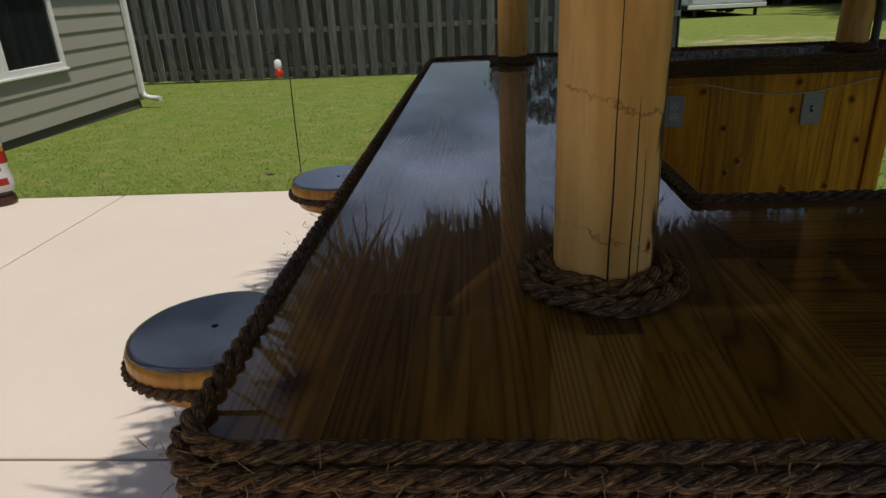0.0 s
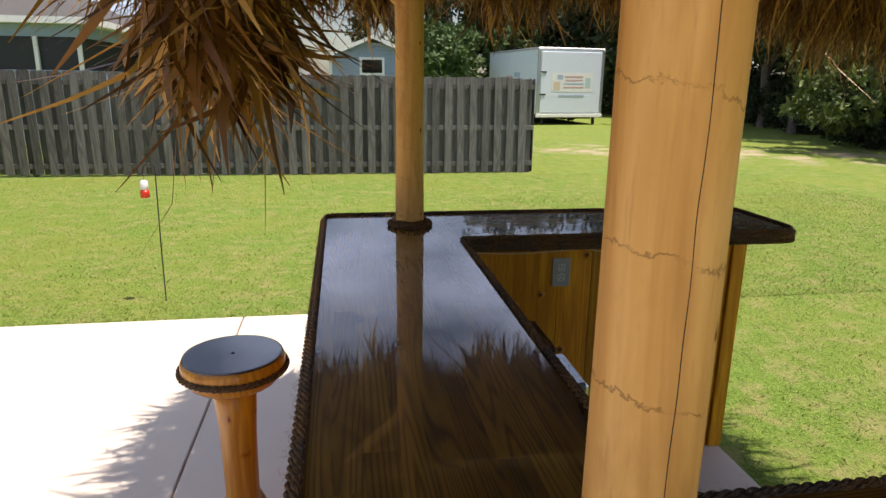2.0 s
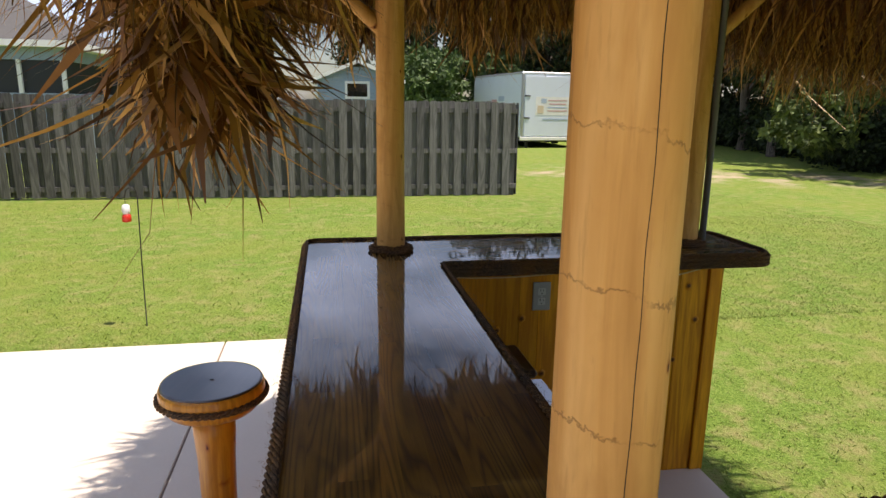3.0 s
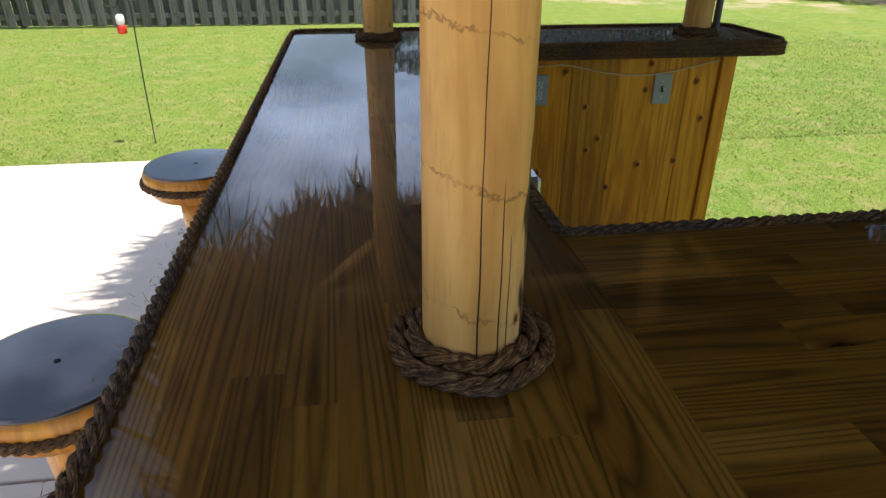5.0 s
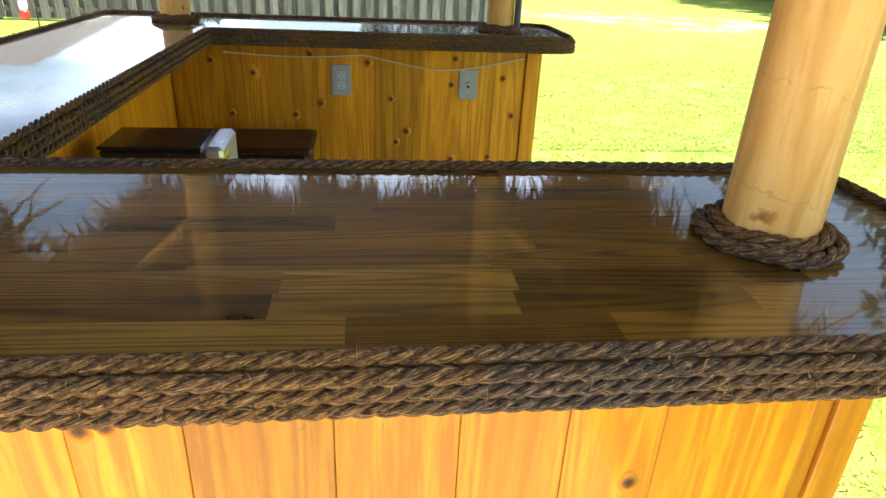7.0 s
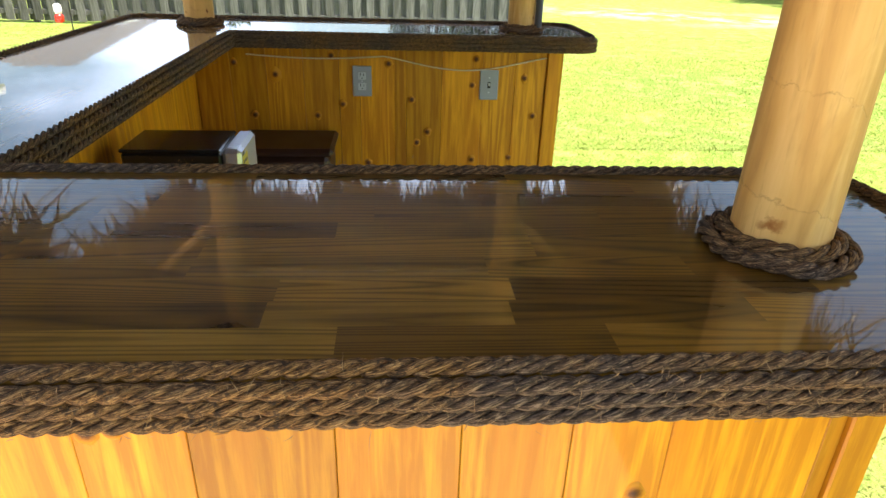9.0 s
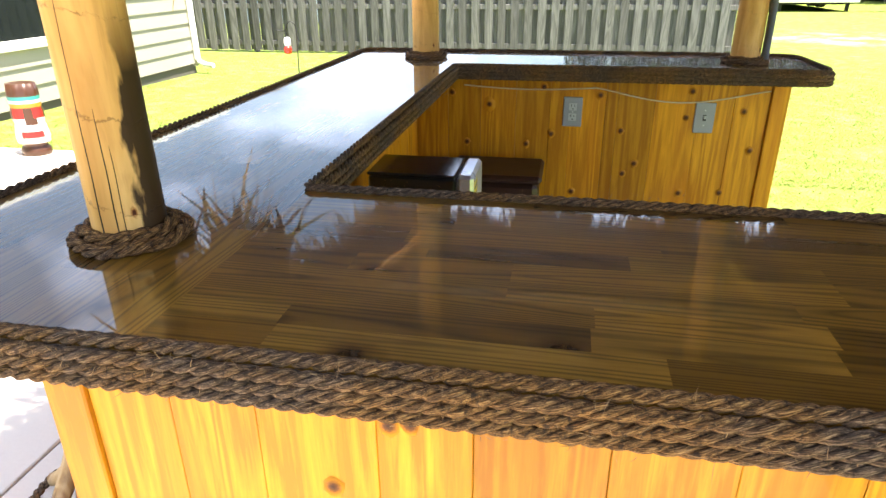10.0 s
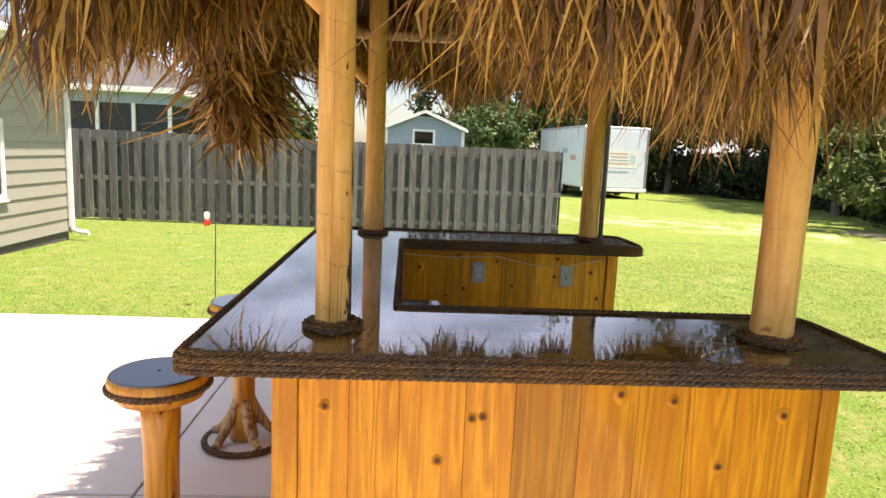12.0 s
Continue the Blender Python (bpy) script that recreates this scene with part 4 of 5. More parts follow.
# ---- stools ----
def build_stool(x, y, turn, seed, label):
    s = thing("bar_stool", label, "bar stool", pose(x, y, 0, 0, 0, turn), group="bar stools")
    seat = part("seat", lathe([(0.150, 0.703), (0.163, 0.712), (0.166, 0.728), (0.165, 0.747), (0.160, 0.757)], 40, 0.02, seed), LOG, s)
    part("seat_top", lathe([(0.160, 0.757), (0.159, 0.760), (0.150, 0.762)], 40, 0.02, seed), SEAT, s, "glossy varnished seat face")
    part("peg", lathe([(0.006, 0.7615), (0.006, 0.7632), (0.004, 0.7637)], 10), SCREW, s, "dark plugged hole")
    ring = [(math.cos(2 * math.pi * k / 48) * 0.166, math.sin(2 * math.pi * k / 48) * 0.166, 0.716) for k in range(48)]
    part("seat_rope", rope(ring, 0.0115, True, 0.06, fine=0.008, seed=seed), ROPE, s, "rope bound round the seat")
    part("under_block", lathe([(0.070, 0.645), (0.105, 0.655), (0.142, 0.672), (0.152, 0.690), (0.152, 0.704)], 32, 0.05, seed + 5), LOG, s)
    part("log_pillar", lathe([(0.075, 0.03), (0.064, 0.10), (0.058, 0.2), (0.057, 0.35), (0.059, 0.5), (0.064, 0.58), (0.066, 0.66)], 24, 0.10, seed + 9), LOG, s)
    for k in range(5):
        t = 2 * math.pi * (k + 0.3 * noise.noise((seed, k, 0))) / 5
        pts, rad = [], []
        for i in range(8):
            f = i / 7
            d = 0.03 + 0.155 * f
            z = 0.205 * (1 - f) ** 1.6 + 0.030
            pts.append((math.cos(t + 0.25 * f) * d, math.sin(t + 0.25 * f) * d, z))
            rad.append(0.030 - 0.010 * f + 0.004 * noise.noise((k, i, seed)))
        part("root_leg", tube(pts, rad, 10), ROOT, s, "knobbly driftwood brace")
    part("base_plate", lathe([(0.19, 0.0), (0.195, 0.006), (0.195, 0.016), (0.188, 0.02)], 36), CONCRETE, s, "pale round foot plate")
    ring = [(math.cos(2 * math.pi * k / 56) * 0.200, math.sin(2 * math.pi * k / 56) * 0.200, 0.017) for k in range(56)]
    part("base_rope", rope(ring, 0.016, True, 0.08, fine=0.009, seed=seed + 3), ROPE, s, "thick rope round the foot")
    return s


build_stool(-0.650, 0.502, 20, 1, "varnished log bar stool with rope-bound round seat")
build_stool(-0.624, 1.566, 75, 4, "varnished log bar stool on root legs with split seat")


# ---- things inside the bar ----
def build_cooler():
    c = thing("mini_cooler", "black compact cooler with a silver front edge", "cooler", pose(0, 0, 0))
    part("body", box(0.045, 0.300, 0.975, 1.165, 0.012, 0.872, 0.006), DARK_PLASTIC, c)
    part("lid", box(0.042, 0.300, 0.972, 1.168, 0.873, 0.883, 0.004), plain("dark_gloss", (0.018, 0.018, 0.022), 0.12), c, "dark glossy top")
    part("door", box(0.303, 0.352, 0.972, 1.168, 0.02, 0.884, 0.010), SILVER, c, "silver door")
    part("energy_label", box(0.3525, 0.3535, 0.985, 1.045, 0.72, 0.862), YELLOW, c, "yellow printed label")
    for i in range(5):
        z = 0.845 - 0.024 * i
        part("print_bar", box(0.3537, 0.3541, 0.992, 1.036 - 0.006 * (i % 3), z - 0.004, z + 0.004), DARK_PLASTIC, c)
    for x in (0.07, 0.28):
        for y in (1.0, 1.14):
            part("foot", lathe([(0.014, 0.0), (0.014, 0.012)], 12), DARK_PLASTIC, c, at=pose(x, y, 0))


def build_bin():
    c = thing("storage_bin", "dark brown plastic bin standing by the wall", "bin")
    part("tub", box(0.16, 0.505, 1.70, 1.955, 0.0, 0.635, 0.02), BROWN, c)
    part("lid", box(0.145, 0.520, 1.685, 1.970, 0.637, 0.668, 0.012), BROWN, c, "brown snap-on lid")


def build_plate(name, label, category, x, z, duplex):
    p = thing(name, label, category, pose(x, 1.9895, z, 0, 0, 0))
    part("cover_plate", box(-0.0385, 0.0385, -0.006, 0.0, -0.061, 0.061, 0.003), GREY_PLASTIC, p)
    if duplex:
        for dz in (0.021, -0.021):
            r = part("receptacle", box(-0.016, 0.016, -0.0085, -0.0062, dz - 0.0145, dz + 0.0145, 0.002), plain("light_grey_plastic", (0.42, 0.43, 0.44), 0.4), p)
            for dx, h in ((-0.0065, 0.005), (0.0065, 0.004)):
                part("slot", box(dx - 0.0012, dx + 0.0012, -0.0092, -0.0086, dz + 0.001, dz + 0.001 + 2 * h), SCREW, r)
            part("ground_hole", box(-0.0025, 0.0025, -0.0092, -0.0086, dz - 0.010, dz - 0.006), SCREW, r)
        part("screw", box(-0.0025, 0.0025, -0.0075, -0.0062, -0.0025, 0.0025), ALU, p)
    else:
        part("toggle_frame", box(-0.006, 0.006, -0.0075, -0.0062, -0.012, 0.012), SCREW, p)
        part("toggle", box(-0.004, 0.004, -0.018, -0.0076, -0.002, 0.009, 0.001), plain("light_grey_toggle", (0.42, 0.43, 0.44), 0.4), p)
        for dz in (0.03, -0.03):
            part("screw", box(-0.0025, 0.0025, -0.0075, -0.0062, dz - 0.0025, dz + 0.0025), ALU, p)


build_cooler()
build_bin()
build_plate("power_outlet", "grey duplex power outlet on the cedar wall", "outlet", 0.622, 0.866, True)
build_plate("light_switch", "grey toggle light switch on the cedar wall", "switch", 1.141, 0.858, False)


def build_cable():
    pts = []
    for i in range(61):
        f = i / 60
        x = 0.17 + 1.20 * f
        sag = 0.012 * math.sin(min(1.0, f / 0.45) * math.pi) if f < 0.45 else 0.050 * math.sin((f - 0.45) / 0.55 * math.pi) ** 1.2
        pts.append((x, 1.980, 0.966 - sag + 0.012 * max(0.0, f - 0.7)))
    ob = part("cable", tube(pts, 0.0028, 8), CABLE)
    tagged(ob, "pale cable drooping under the far counter", "cable")


build_cable()


# ---- yard things ----
def build_feeder():
    f = thing("bird_feeder", "hummingbird feeder on a thin black garden hook", "bird feeder", pose(-1.608, 4.45, 0))
    part("rod", tube([(0.0, 0.0, -0.10), (0.003, 0.0, 0.4), (0.012, 0.01, 0.95), (0.004, 0.005, 1.0), (-0.03, 0.0, 1.025), (-0.06, 0.0, 1.0), (-0.072, 0.0, 0.955), (-0.09, 0.0, 0.945), (-0.16, 0.0, 0.955)], 0.0045, 6), IRON, f)
    part("hanger", tube([(-0.072, 0, 0.95), (-0.070, 0, 0.90)], 0.002, 6), IRON, f)
    part("bottle", lathe([(0.012, 0.90), (0.026, 0.89), (0.029, 0.85), (0.022, 0.83)], 14), CLEAR, f, "clear bottle", at=pose(-0.070, 0, 0))
    part("nectar_cup", lathe([(0.020, 0.77), (0.032, 0.775), (0.032, 0.81), (0.024, 0.83)], 14), RED, f, "red feeding cup", at=pose(-0.070, 0, 0))


def build_tiki():
    """A carved and painted figure, one plain mesh."""
    b = bmesh.new()
    prof = [(0.135, 0.0), (0.140, 0.02), (0.135, 0.07), (0.118, 0.085), (0.115, 0.11), (0.150, 0.125), (0.158, 0.18), (0.150, 0.24), (0.140, 0.30), (0.150, 0.36), (0.150, 0.42), (0.138, 0.46), (0.142, 0.50), (0.142, 0.53), (0.146, 0.565), (0.140, 0.60), (0.128, 0.68)]
    sides = 32
    rings = []
    for r, z in prof:
        ring = []
        for k in range(sides):
            t = 2 * math.pi * k / sides
            q = r
            if z > 0.59:
                q *= 1 + 0.06 * math.cos(t * 9)
            if 0.33 < z < 0.47 and abs(math.sin(t + math.pi / 2 + 0.8)) > 0.8:
                q *= 0.93
            ring.append(b.verts.new((q * math.cos(t), q * math.sin(t) * 0.85, z)))
        rings.append(ring)
    for j, (r, s) in enumerate(zip(rings, rings[1:])):
        z = (prof[j][1] + prof[j + 1][1]) / 2
        for k in range(sides):
            f = b.faces.new((r[k], r[(k + 1) % sides], s[(k + 1) % sides], s[k]))
            f.smooth = True
            a = 2 * math.pi * (k + 0.5) / sides
            d = math.degrees((a - math.radians(310) + math.pi) % (2 * math.pi) - math.pi)
            front = abs(d) < 75
            m = 0
            if 0.12 < z < 0.30:
                m = 4
                if 0.18 < z < 0.245 and abs(d) < 42:
                    m = 3
            elif 0.30 < z < 0.36 and front:
                m = 0 if abs(d) < 22 else 4
            elif 0.36 < z < 0.45 and front and 14 < abs(d) < 60:
                m = 3
            elif 0.45 < z < 0.50:
                m = 2
            elif 0.50 < z < 0.53:
                m = 4
            elif 0.53 < z < 0.57:
                m = 1
            f.material_index = m
    b.faces.new(rings[0][::-1])
    b.faces.new(rings[-1])
    ob = part("tiki_statue", b, [T_BROWN, T_TEAL, T_ORANGE, T_RED, T_WHITE], at=pose(-3.74, 3.84, 0) @ Matrix.Scale(0.86, 4))
    tagged(ob, "carved wooden tiki statue painted teal, red and white", "statue")


build_feeder()
build_tiki()


# ---- fence ----
def picket_mesh(h, w):
    b = bmesh.new()
    c = 0.03
    out = [(-w / 2, 0), (w / 2, 0), (w / 2, h - c), (w / 2 - c, h), (-w / 2 + c, h), (-w / 2, h - c)]
    lo = [b.verts.new((x, -0.008, z)) for x, z in out]
    hi = [b.verts.new((x, 0.008, z)) for x, z in out]
    b.faces.new(lo)
    b.faces.new(hi[::-1])
    for i in range(6):
        b.faces.new((lo[(i + 1) % 6], lo[i], hi[i], hi[(i + 1) % 6]))
    return mesh_of(b, "picket", GREY_WOOD)


PICKETS = [picket_mesh(1.83, w) for w in (0.144, 0.148, 0.141)]


def build_fence(x0, y0, x1, y1, label):
    f = thing("wood_fence", label, "fence")
    a, c = Vector((x0, y0, 0)), Vector((x1, y1, 0))
    d = (c - a).normalized()
    turn = math.degrees(math.atan2(d.y, d.x))
    ln = (c - a).length
    rng = random.Random(5)
    k = int(ln / 0.124)
    for i in range(k + 1):
        front = i % 2 == 0
        p = a + d * (i * 0.124)
        off = Vector((d.y, -d.x, 0)) * (0.032 if front else -0.032)
        z = -0.17 - 0.0 + rng.uniform(-0.012, 0.012) + (0.02 if p.x < 3 else 0) + (0.006 * max(0.0, -p.x - 2) if y0 == y1 else 0)
        ob = new("picket", PICKETS[rng.randrange(3)])
        ob.parent = f
        ob.matrix_basis = pose(p.x + off.x, p.y + off.y, z, rng.uniform(-0.4, 0.4), rng.uniform(-0.5, 0.5), turn)
    for z in (0.02, 0.72, 1.50):
        pts = [a + Vector((0, 0, z)), c + Vector((0, 0, z))]
        b = box(0, ln, -0.022, 0.022, -0.045, 0.045, 0.003)
        part("rail", b, GREY_WOOD, f, at=Matrix.Translation(pts[0]) @ pose(0, 0, 0, 0, 0, turn))
    for i in range(int(ln / 2.4) + 1):
        p = a + d * min(ln - 0.1, i * 2.4 + 0.05)
        q = Vector((d.y, -d.x, 0)) * -0.08
        part("fence_post", box(-0.045, 0.045, -0.045, 0.045, -0.3, 1.6, 0.004), GREY_WOOD, f, at=pose(p.x + q.x, p.y + q.y, 0, 0, 0, turn))


build_fence(-10.6, 12.12, 3.52, 12.12, "weathered grey shadowbox picket fence across the lawn")
build_fence(3.52, 12.3, 3.52, 21.0, "weathered grey picket fence running away")


# ---- house ----
def build_house():
    h = thing("house", "house with beige lap siding and a white window", "house")
    hx, hy0, hy1 = -5.20, -9.0, 8.95
    part("wall", box(hx - 0.2, hx - 0.03, hy0, hy1 - 0.02, -0.1, 2.84), SIDING, h)
    part("end_wall", box(hx - 9, hx - 0.2, hy1 - 0.2, hy1 - 0.02, -0.1, 2.84), SIDING, h)
    # strip below the siding, the crawl gap's shade put into its dark colour
    part("crawl_gap_strip", box(hx - 0.1, hx - 0.02, hy0, hy1 - 0.03, -0.12, 0.05), plain("crawl_gap_shade", (0.10, 0.09, 0.08), 0.9), h, "dark strip standing for the shaded crawl gap")
    z = 0.045
    rng = random.Random(3)
    wy0, wy1, wz0, wz1 = 5.16, 7.30, 0.66, 1.74
    k = 0
    while z < 2.7:
        spans = [(hy0, hy1)]
        if z + 0.2 > wz0 and z < wz1:
            spans = [(hy0, wy0), (wy1, hy1)]
        for a, c in spans:
            b = bmesh.new()
            v = [b.verts.new(p) for p in ((hx - 0.03, a, z), (hx + 0.008, a, z), (hx - 0.010, a, z + 0.205), (hx - 0.03, a, z + 0.205), (hx - 0.03, c, z), (hx + 0.008, c, z), (hx - 0.010, c, z + 0.205), (hx - 0.03, c, z + 0.205))]
            for f in ((0, 1, 2, 3), (7, 6, 5, 4), (0, 4, 5, 1), (1, 5, 6, 2), (2, 6, 7, 3)):
                b.faces.new([v[i] for i in f])
            bmesh.ops.recalc_face_normals(b, faces=b.faces[:])
            part("siding_board", b, SIDING, h)
        z += 0.20
        k += 1
    part("corner_board", box(hx - 0.05, hx + 0.018, hy1 - 0.09, hy1, 0.0, 2.76, 0.004), SIDING, h)
    w = part("window", box(hx - 0.06, hx - 0.035, wy0 + 0.02, wy1 - 0.02, wz0 + 0.02, wz1 - 0.02), SCREEN, h)
    for a, c, e, g in ((wy0, wy0 + 0.07, wz0, wz1), (wy1 - 0.07, wy1, wz0, wz1), ((wy0 + wy1) / 2 - 0.05, (wy0 + wy1) / 2 + 0.05, wz0 + 0.07, wz1 - 0.07), (wy0 + 0.07, wy1 - 0.07, wz0, wz0 + 0.07), (wy0 + 0.07, wy1 - 0.07, wz1 - 0.07, wz1)):
        part("window_frame", box(hx - 0.03, hx + 0.022, a, c, e, g, 0.004), WHITE, w, "white vinyl frame")
    part("window_sill", box(hx - 0.02, hx + 0.045, wy0 - 0.02, wy1 + 0.02, wz0 - 0.03, wz0 - 0.002, 0.005), WHITE, w, "white sill")
    mid = (wy0 + wy1) / 2
    for a, c in ((wy0 + 0.07, mid - 0.05), (mid + 0.05, wy1 - 0.07)):
        part("pane", box(hx - 0.012, hx - 0.006, a, c, wz0 + 0.07, wz1 - 0.07), GLASS, w)
    part("soffit", box(hx - 0.2, hx + 0.26, hy0, hy1 + 0.12, 2.77, 2.80), WHITE, h, "white soffit")
    part("fascia", box(hx + 0.26, hx + 0.285, hy0, hy1 + 0.12, 2.74, 2.90), WHITE, h, "white fascia board")
    part("gutter", box(hx + 0.287, hx + 0.39, hy0, hy1 + 0.11, 2.79, 2.89, 0.015), WHITE, h, "white gutter")
    b = bmesh.new()
    pts = [(hx + 0.30, hy0, 2.91), (hx + 0.30, hy1 + 0.14, 2.91), (hx - 4.6, hy1 - 4.0, 4.8), (hx - 4.6, hy0, 4.8), (hx - 9.6, hy1 + 0.14, 2.91), (hx - 9.6, hy0, 2.91)]
    v = [b.verts.new(p) for p in pts]
    b.faces.new((v[0], v[1], v[2], v[3]))
    b.faces.new((v[1], v[4], v[2]))
    b.faces.new((v[4], v[5], v[3], v[2]))
    b.faces.new((v[0], v[3], v[5]))
    part("roof", b, ROOFING, h, "grey shingle roof")
    d = part("downspout", box(hx + 0.020, hx + 0.085, hy1 - 0.10, hy1 - 0.02, 0.10, 2.66, 0.008), WHITE, h, "white metal downspout")
    part("spout_offset", tube([(hx + 0.34, hy1 - 0.06, 2.80), (hx + 0.30, hy1 - 0.06, 2.74), (hx + 0.12, hy1 - 0.06, 2.68), (hx + 0.053, hy1 - 0.06, 2.60)], 0.04, 8), WHITE, d)
    part("spout_elbow", tube([(hx + 0.053, hy1 - 0.06, 0.14), (hx + 0.07, hy1 - 0.06, 0.07), (hx + 0.17, hy1 - 0.09, 0.035), (hx + 0.34, hy1 - 0.12, 0.020)], 0.040, 8), WHITE, d)


build_house()


def build_neighbour():
    h = thing("neighbour_house", "neighbour's house with a dark screened porch", "house")
    part("lower_wall", box(-15.0, -7.2, 19.2, 26.0, -0.3, 1.75), SHED_BLUE, h)
    part("upper_wall", box(-15.0, -7.2, 19.2, 26.0, 2.62, 2.95), SHED_BLUE, h)
    part("screen", box(-14.9, -7.3, 19.27, 25.9, 1.75, 2.62), SCREEN, h, "dark porch screen")
    for i in range(8):
        x = -14.95 + i * 1.1
        part("porch_post", box(x - 0.05, x + 0.05, 19.18, 19.28, 1.74, 2.63), WHITE, h, "white porch post")
    part("fascia", box(-15.4, -6.85, 18.9, 26.3, 2.95, 3.12), WHITE, h, "white fascia")
    b = bmesh.new()
    v = [b.verts.new(p) for p in ((-15.4, 18.9, 3.12), (-6.85, 18.9, 3.12), (-6.85, 26.3, 3.12), (-15.4, 26.3, 3.12), (-12.0, 22.6, 5.0), (-10.2, 22.6, 5.0))]
    for f in ((0, 1, 5, 4), (1, 2, 5), (2, 3, 4, 5), (3, 0, 4)):
        b.faces.new([v[i] for i in f])
    part("roof", b, ROOFING, h, "grey shingle roof")


def build_shed():
    s = thing("garden_shed", "blue-grey gabled shed with a small window", "shed")
    x0, x1, y = -0.52, 1.98, 19.6
    cx = (x0 + x1) / 2
    part("side_wall", box(x0, x0 + 0.1, y + 0.05, y + 4.0, -0.2, 2.26), SHED_BLUE, s)
    part("side_wall", box(x1 - 0.1, x1, y + 0.05, y + 4.0, -0.2, 2.26), SHED_BLUE, s)
    z = -0.2
    while z < 2.62:
        half = (x1 - x0) / 2 if z < 2.2 else (x1 - x0) / 2 * max(0.05, (2.78 - z) / 0.58)
        for a, c in (((cx - half, 0.34), (1.06, cx + half)) if 1.70 < z < 2.17 else ((cx - half, cx + half),)):
            if c - a > 0.02:
                part("siding_board", box(a, c, y - 0.012, y + 0.03, z, z + 0.106, 0.004), SHED_BLUE, s)
        z += 0.11
    w = part("window", box(0.36, 1.04, y + 0.02, y + 0.035, 1.74, 2.22), SCREEN, s)
    for a, c, e, g in ((0.33, 0.40, 1.72, 2.24), (1.00, 1.07, 1.72, 2.24), (0.40, 1.00, 1.72, 1.79), (0.40, 1.00, 2.17, 2.24)):
        part("window_frame", box(a, c, y - 0.03, y + 0.015, e, g), WHITE, w, "white frame")
    part("pane", box(0.40, 1.00, y + 0.004, y + 0.012, 1.79, 2.17), GLASS, w)
    for sgn in (-1, 1):
        b = bmesh.new()
        e = cx + sgn * ((x1 - x0) / 2 + 0.15)
        v = [b.verts.new(p) for p in ((cx, y - 0.15, 2.80), (e, y - 0.15, 2.22), (e, y + 4.2, 2.22), (cx, y + 4.2, 2.80), (cx, y - 0.15, 2.86), (e, y - 0.15, 2.28), (e, y + 4.2, 2.28), (cx, y + 4.2, 2.86))]
        for f in ((0, 1, 2, 3), (7, 6, 5, 4), (0, 4, 5, 1), (1, 5, 6, 2), (2, 6, 7, 3)):
            b.faces.new([v[i] for i in f])
        part("roof", b, ROOFING, s, "grey shingle roof")
        b = bmesh.new()
        v = [b.verts.new(p) for p in ((cx, y - 0.17, 2.76), (e, y - 0.17, 2.18), (e, y - 0.17, 2.29), (cx, y - 0.17, 2.87), (cx, y - 0.155, 2.76), (e, y - 0.155, 2.18), (e, y - 0.155, 2.29), (cx, y - 0.155, 2.87))]
        for f in ((0, 1, 2, 3), (7, 6, 5, 4), (0, 4, 5, 1), (2, 6, 7, 3)):
            b.faces.new([v[i] for i in f])
        part("gable_trim", b, WHITE, s, "white gable trim")
        part("corner_trim", box(cx + sgn * (x1 - x0) / 2 - 0.05, cx + sgn * (x1 - x0) / 2 + 0.05, y - 0.03, y + 0.05, -0.2, 2.22), WHITE, s, "white corner trim")


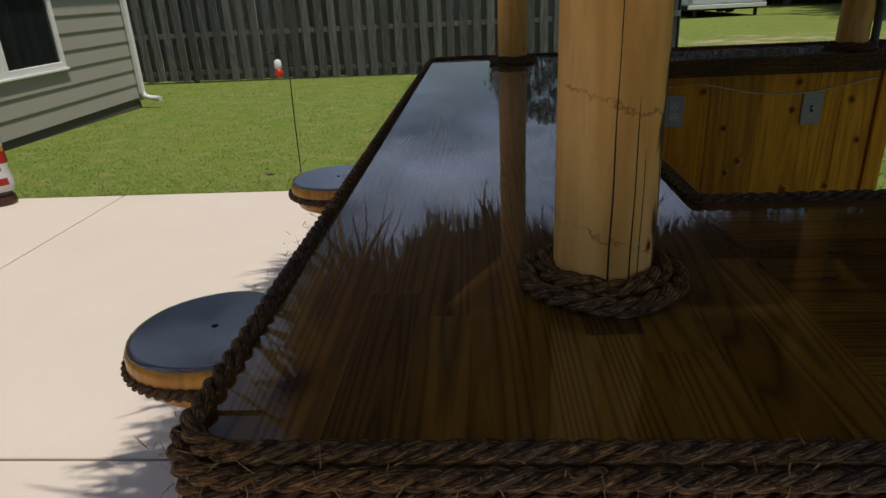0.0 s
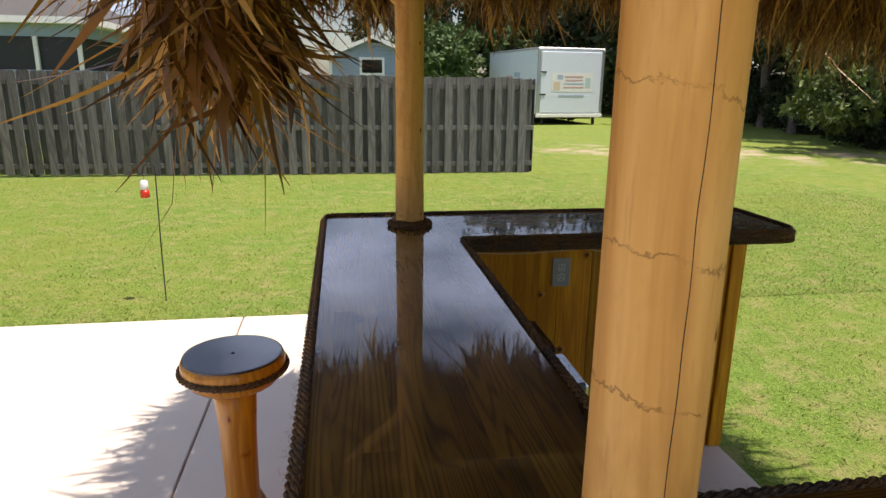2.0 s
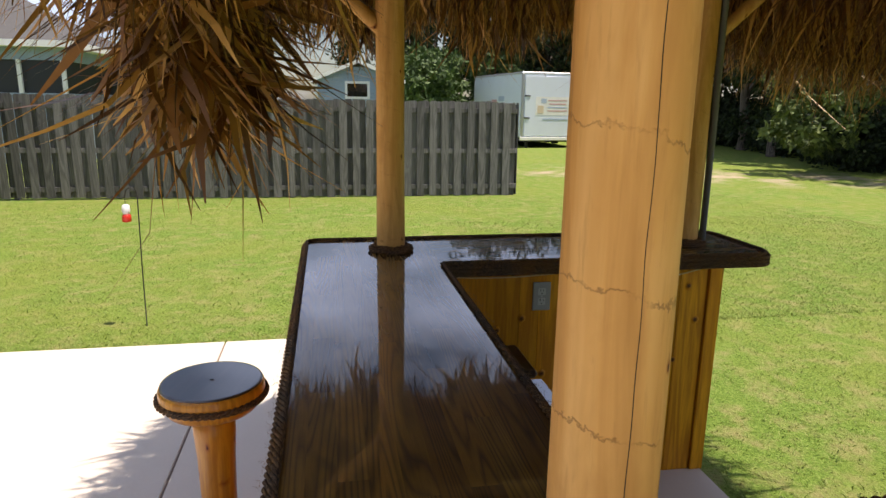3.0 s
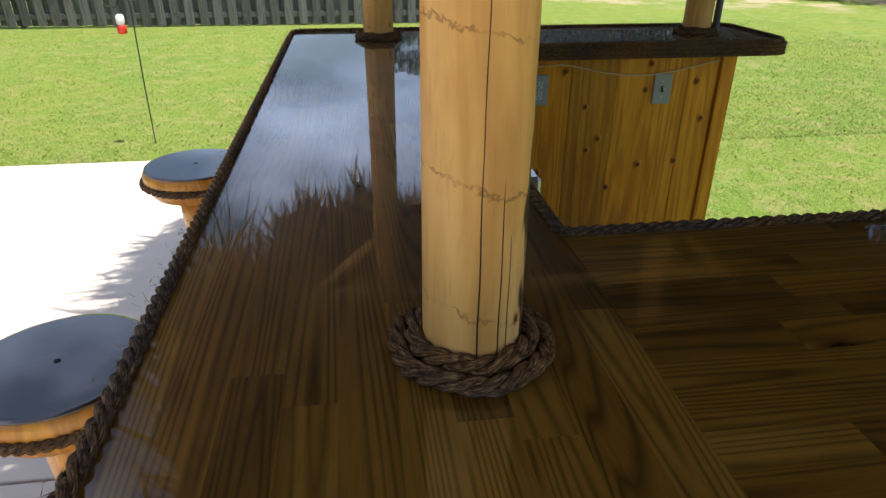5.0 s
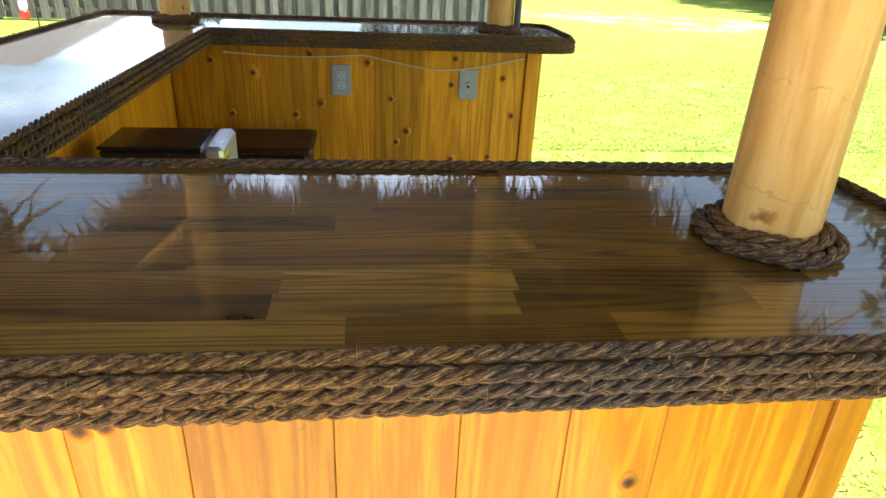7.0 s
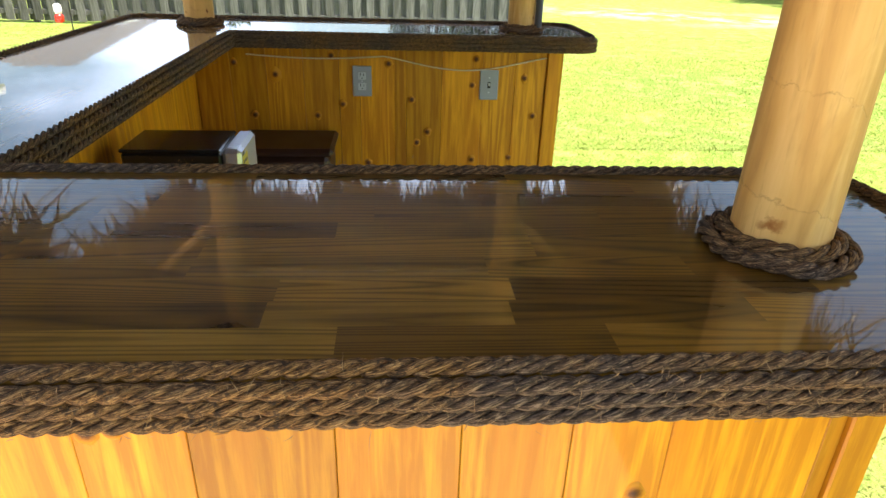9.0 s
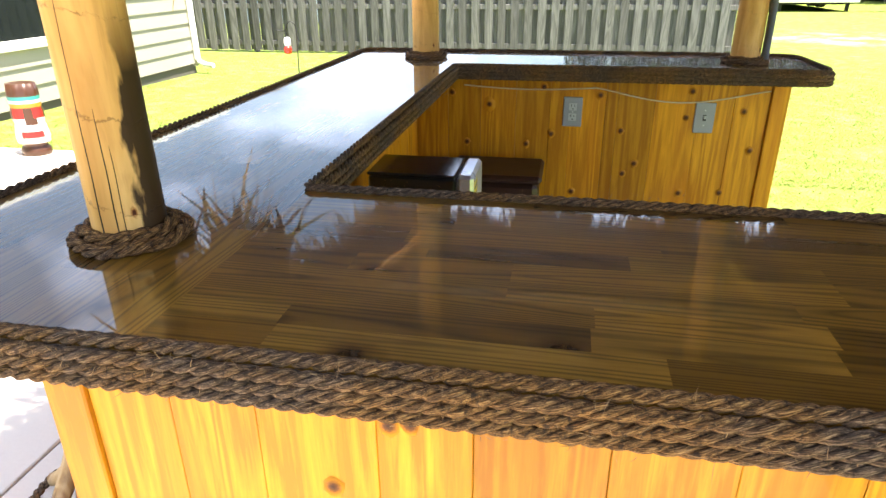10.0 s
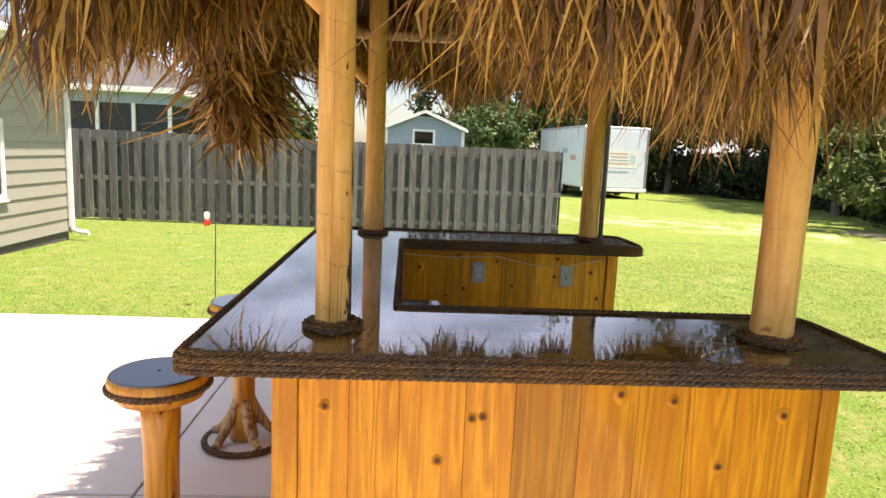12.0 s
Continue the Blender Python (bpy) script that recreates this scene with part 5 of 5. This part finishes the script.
def build_trailer():
    t = thing("cargo_trailer", "white enclosed cargo trailer parked on the lawn", "trailer", pose(7.75, 25.9, -0.15, 0, 0, 6))
    w, h, ln = 2.95, 2.95, 6.2
    part("body", box(0, w, 0, ln, 0.42, h + 0.12, 0.06), TRAILER, t)
    part("roof_trim", box(-0.02, w + 0.02, -0.02, ln, h + 0.06, h + 0.14, 0.02), ALU, t, "aluminium roof rail")
    for x in (-0.015, w - 0.10):
        part("corner_trim", box(x, x + 0.115, -0.025, 0.06, 0.38, h + 0.10, 0.01), ALU, t, "aluminium corner post")
    part("sill", box(-0.03, w + 0.03, -0.06, 0.03, 0.30, 0.44, 0.01), WHITE, t, "white bumper sill")
    door = part("ramp_door", box(0.13, w - 0.13, -0.035, -0.002, 0.50, h - 0.02, 0.01), TRAILER, t)
    for z in (1.2, 2.1):
        part("hinge", box(0.10, 0.36, -0.06, -0.036, z, z + 0.05), IRON, door, "dark latch bar")
    # flat lettering panel: shapes and plain bars
    part("sign_panel", box(0.62, 2.45, -0.041, -0.037, 1.34, 2.10), WHITE, door, "white sign panel")
    part("sign_mark", box(0.70, 0.98, -0.046, -0.042, 1.42, 1.74), SIGN_TAN, door)
    part("sign_mark", box(0.86, 1.10, -0.046, -0.042, 1.84, 2.02), SIGN_BLUE, door)
    part("sign_mark", box(2.12, 2.36, -0.046, -0.042, 1.52, 1.90), SIGN_GREEN, door)
    for z, a, c, m in ((1.92, 1.18, 2.02, SIGN_RED), (1.78, 1.22, 2.0, SIGN_RED), (1.64, 1.15, 2.05, SIGN_BLUE), (1.50, 1.15, 2.05, SIGN_RED), (1.16, 0.95, 2.1, SIGN_BLUE)):
        part("text_bar", box(a, c, -0.046, -0.042, z, z + 0.05), m, door)
    for y0, a, m in ((0.9, 1.6, SIGN_RED), (2.0, 1.9, SIGN_BLUE), (2.9, 1.75, SIGN_RED)):
        part("side_mark", box(-0.006, -0.002, y0, y0 + 0.7, a, a + 0.22), m, t)
    for x in (0.02, w - 0.24):
        for y in (2.6, 3.4):
            wheel = part("wheel", tube([(x, y, 0.34), (x + 0.22, y, 0.34)], 0.34, 20), TYRE, t)
            part("rim", tube([(x - 0.01, y, 0.34), (x + 0.23, y, 0.34)], 0.19, 16), ALU, wheel, "grey steel rim")
    part("undercarriage", box(0.3, w - 0.3, 0.3, ln - 0.3, 0.22, 0.42), IRON, t)
    for x in (0.25, w - 0.35):
        part("jack_leg", box(x, x + 0.1, 0.05, 0.15, 0.0, 0.31), IRON, t)


build_neighbour()
build_shed()
build_trailer()


# ---- trees ----
def leaf_cloud(centres, radii, per, size, rng):
    """Small bent leaf blades round many clump centres."""
    n = len(centres) * per
    c = np.repeat(centres, per, 0)
    r = np.repeat(radii, per)
    d = unit(rng.normal(0, 1, (n, 3)))
    base = c + d * (r * rng.uniform(0.35, 1.0, n))[:, None]
    way = unit(d + rng.normal(0, 0.7, (n, 3)) + np.array([0, 0, -0.25]))
    across = unit(np.cross(way, rng.normal(0, 1, (n, 3))))
    bend = rng.normal(0, 0.2, (n, 3))
    return base, way, bend, rng.uniform(0.7, 1.3, n) * size, rng.uniform(0.4, 0.7, n) * size, across


def build_tree(seed, height, spread, mat, low, label, category="tree", clumps=120, per=42, size=0.22):
    rng = np.random.default_rng(seed)
    t = thing("tree" if category == "tree" else "bush", label, category)
    k = clumps
    d = unit(rng.normal(0, 1, (k, 3)))
    rr = rng.uniform(0.45, 1.0, k) ** 0.6
    mid = (height + low) / 2
    half = (height - low) / 2
    wob = 1 + 0.3 * np.array([noise.noise((a * 1.6 + seed, b * 1.6, c * 1.6)) for a, b, c in d])
    centres = np.column_stack([d[:, 0] * spread * rr * wob, d[:, 1] * spread * rr * wob, mid + d[:, 2] * half * rr * wob])
    radii = rng.uniform(0.16, 0.34, k) * spread * 0.62
    if category == "tree":
        tr = max(0.07, height * 0.018)
        pts = [(0.15 * noise.noise((seed, i * 0.5, 0)), 0.15 * noise.noise((seed, i * 0.5, 5)), -0.3 + (height * 0.8) * i / 10) for i in range(11)]
        trunk = part("trunk", tube(pts, [tr * (1.25 - 1.0 * i / 10) for i in range(11)], 9), BARK, t)
        for j in range(0, min(k, 60), 6):
            c = Vector(centres[j])
            s = Vector(pts[min(9, 3 + j // 12)])
            m = s.lerp(c, 0.5) + Vector((0, 0, 0.12 * height * 0.3))
            part("limb", tube([s, m, c], [tr * 0.45, tr * 0.3, tr * 0.08], 6), BARK, trunk)
    ob = ribbons("crown", leaf_cloud(centres, radii, per, size, rng), mat, t)
    tagged(ob, "clumps of green leaves", kind="stuff")
    return t


def build_woods():
    rng = random.Random(12)
    # wood's edge: crowns take the leaf colour with the shade painted in
    dark = [build_tree(31 + i, 8.5 + i * 1.2, 2.9 + 0.3 * i, LEAF_SHADE, 1.9 + 0.3 * i, "dense broadleaf tree at the wood's edge, shade in its leaf colour", clumps=150, per=42, size=0.26) for i in range(3)]
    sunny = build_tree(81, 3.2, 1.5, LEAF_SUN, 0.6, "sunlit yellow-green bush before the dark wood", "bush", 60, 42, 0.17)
    sunny.matrix_basis = pose(12.9, 15.4, -0.17)
    light = [build_tree(51 + i, 4.0 + 0.7 * i, 1.9, LEAF, 1.0, "sunlit green broadleaf tree behind the fence", clumps=110, per=40, size=0.24) for i in range(2)]
    shrub = build_tree(71, 2.4, 1.9, LEAF_SHADE, -0.3, "undergrowth shrub at the wood's edge, shade in its leaf colour", "bush", 90, 60, 0.15)
    spots = [(17.4, 18.2), (16.3, 21.5), (17.4, 25.0), (18.2, 28.5), (18.6, 32.5), (19.5, 36.0), (19.6, 15.0), (20.3, 19.5), (21.0, 23.5), (22.0, 27.5), (22.5, 32.0), (24.5, 17.5), (25.0, 24.0), (24.5, 30.0), (17.6, 12.8), (19.0, 9.5), (14.8, 40.0), (11.5, 42.0), (8.0, 44.0), (3.5, 43.0), (17.0, 44.0), (12.6, 36.5), (14.9, 33.5), (10.4, 39.0), (13.6, 40.5)]
    for i, (x, y) in enumerate(spots):
        m = pose(x + rng.uniform(-0.5, 0.5), y + rng.uniform(-0.5, 0.5), -0.17, 0, 0, rng.uniform(0, 360))
        src = dark[i % 3]
        if i < 3:
            src.matrix_basis = pose(x, y, -0.17)
        else:
            copy_thing(src, m)
    lights = [(-5.7, 26.0), (5.2, 34.0), (3.8, 31.0), (9.5, 36.0), (13.5, 35.5)]
    for i, (x, y) in enumerate(lights):
        src = light[i % 2]
        if i < 2:
            src.matrix_basis = pose(x, y, -0.17)
        else:
            copy_thing(src, pose(x, y, -0.17, 0, 0, 70 * i))
    shrubs = [(16.8, 18.2), (17.6, 21.6), (18.4, 24.6), (19.0, 28.0), (19.4, 31.0), (17.0, 15.0), (18.6, 34.0), (19.4, 20.0), (20.4, 25.0), (20.8, 29.0), (12.5, 37.0), (9.0, 38.5), (6.0, 38.0), (18.8, 16.6), (16.5, 11.0), (15.5, 38.0), (16.8, 33.2), (15.2, 35.0), (17.6, 36.8), (19.8, 39.0), (17.2, 29.8), (15.9, 16.6)]
    for i, (x, y) in enumerate(shrubs):
        if i == 0:
            shrub.matrix_basis = pose(x, y, -0.17)
        else:
            copy_thing(shrub, pose(x, y, -0.17, 0, 0, 47 * i))


build_woods()
build_grass()
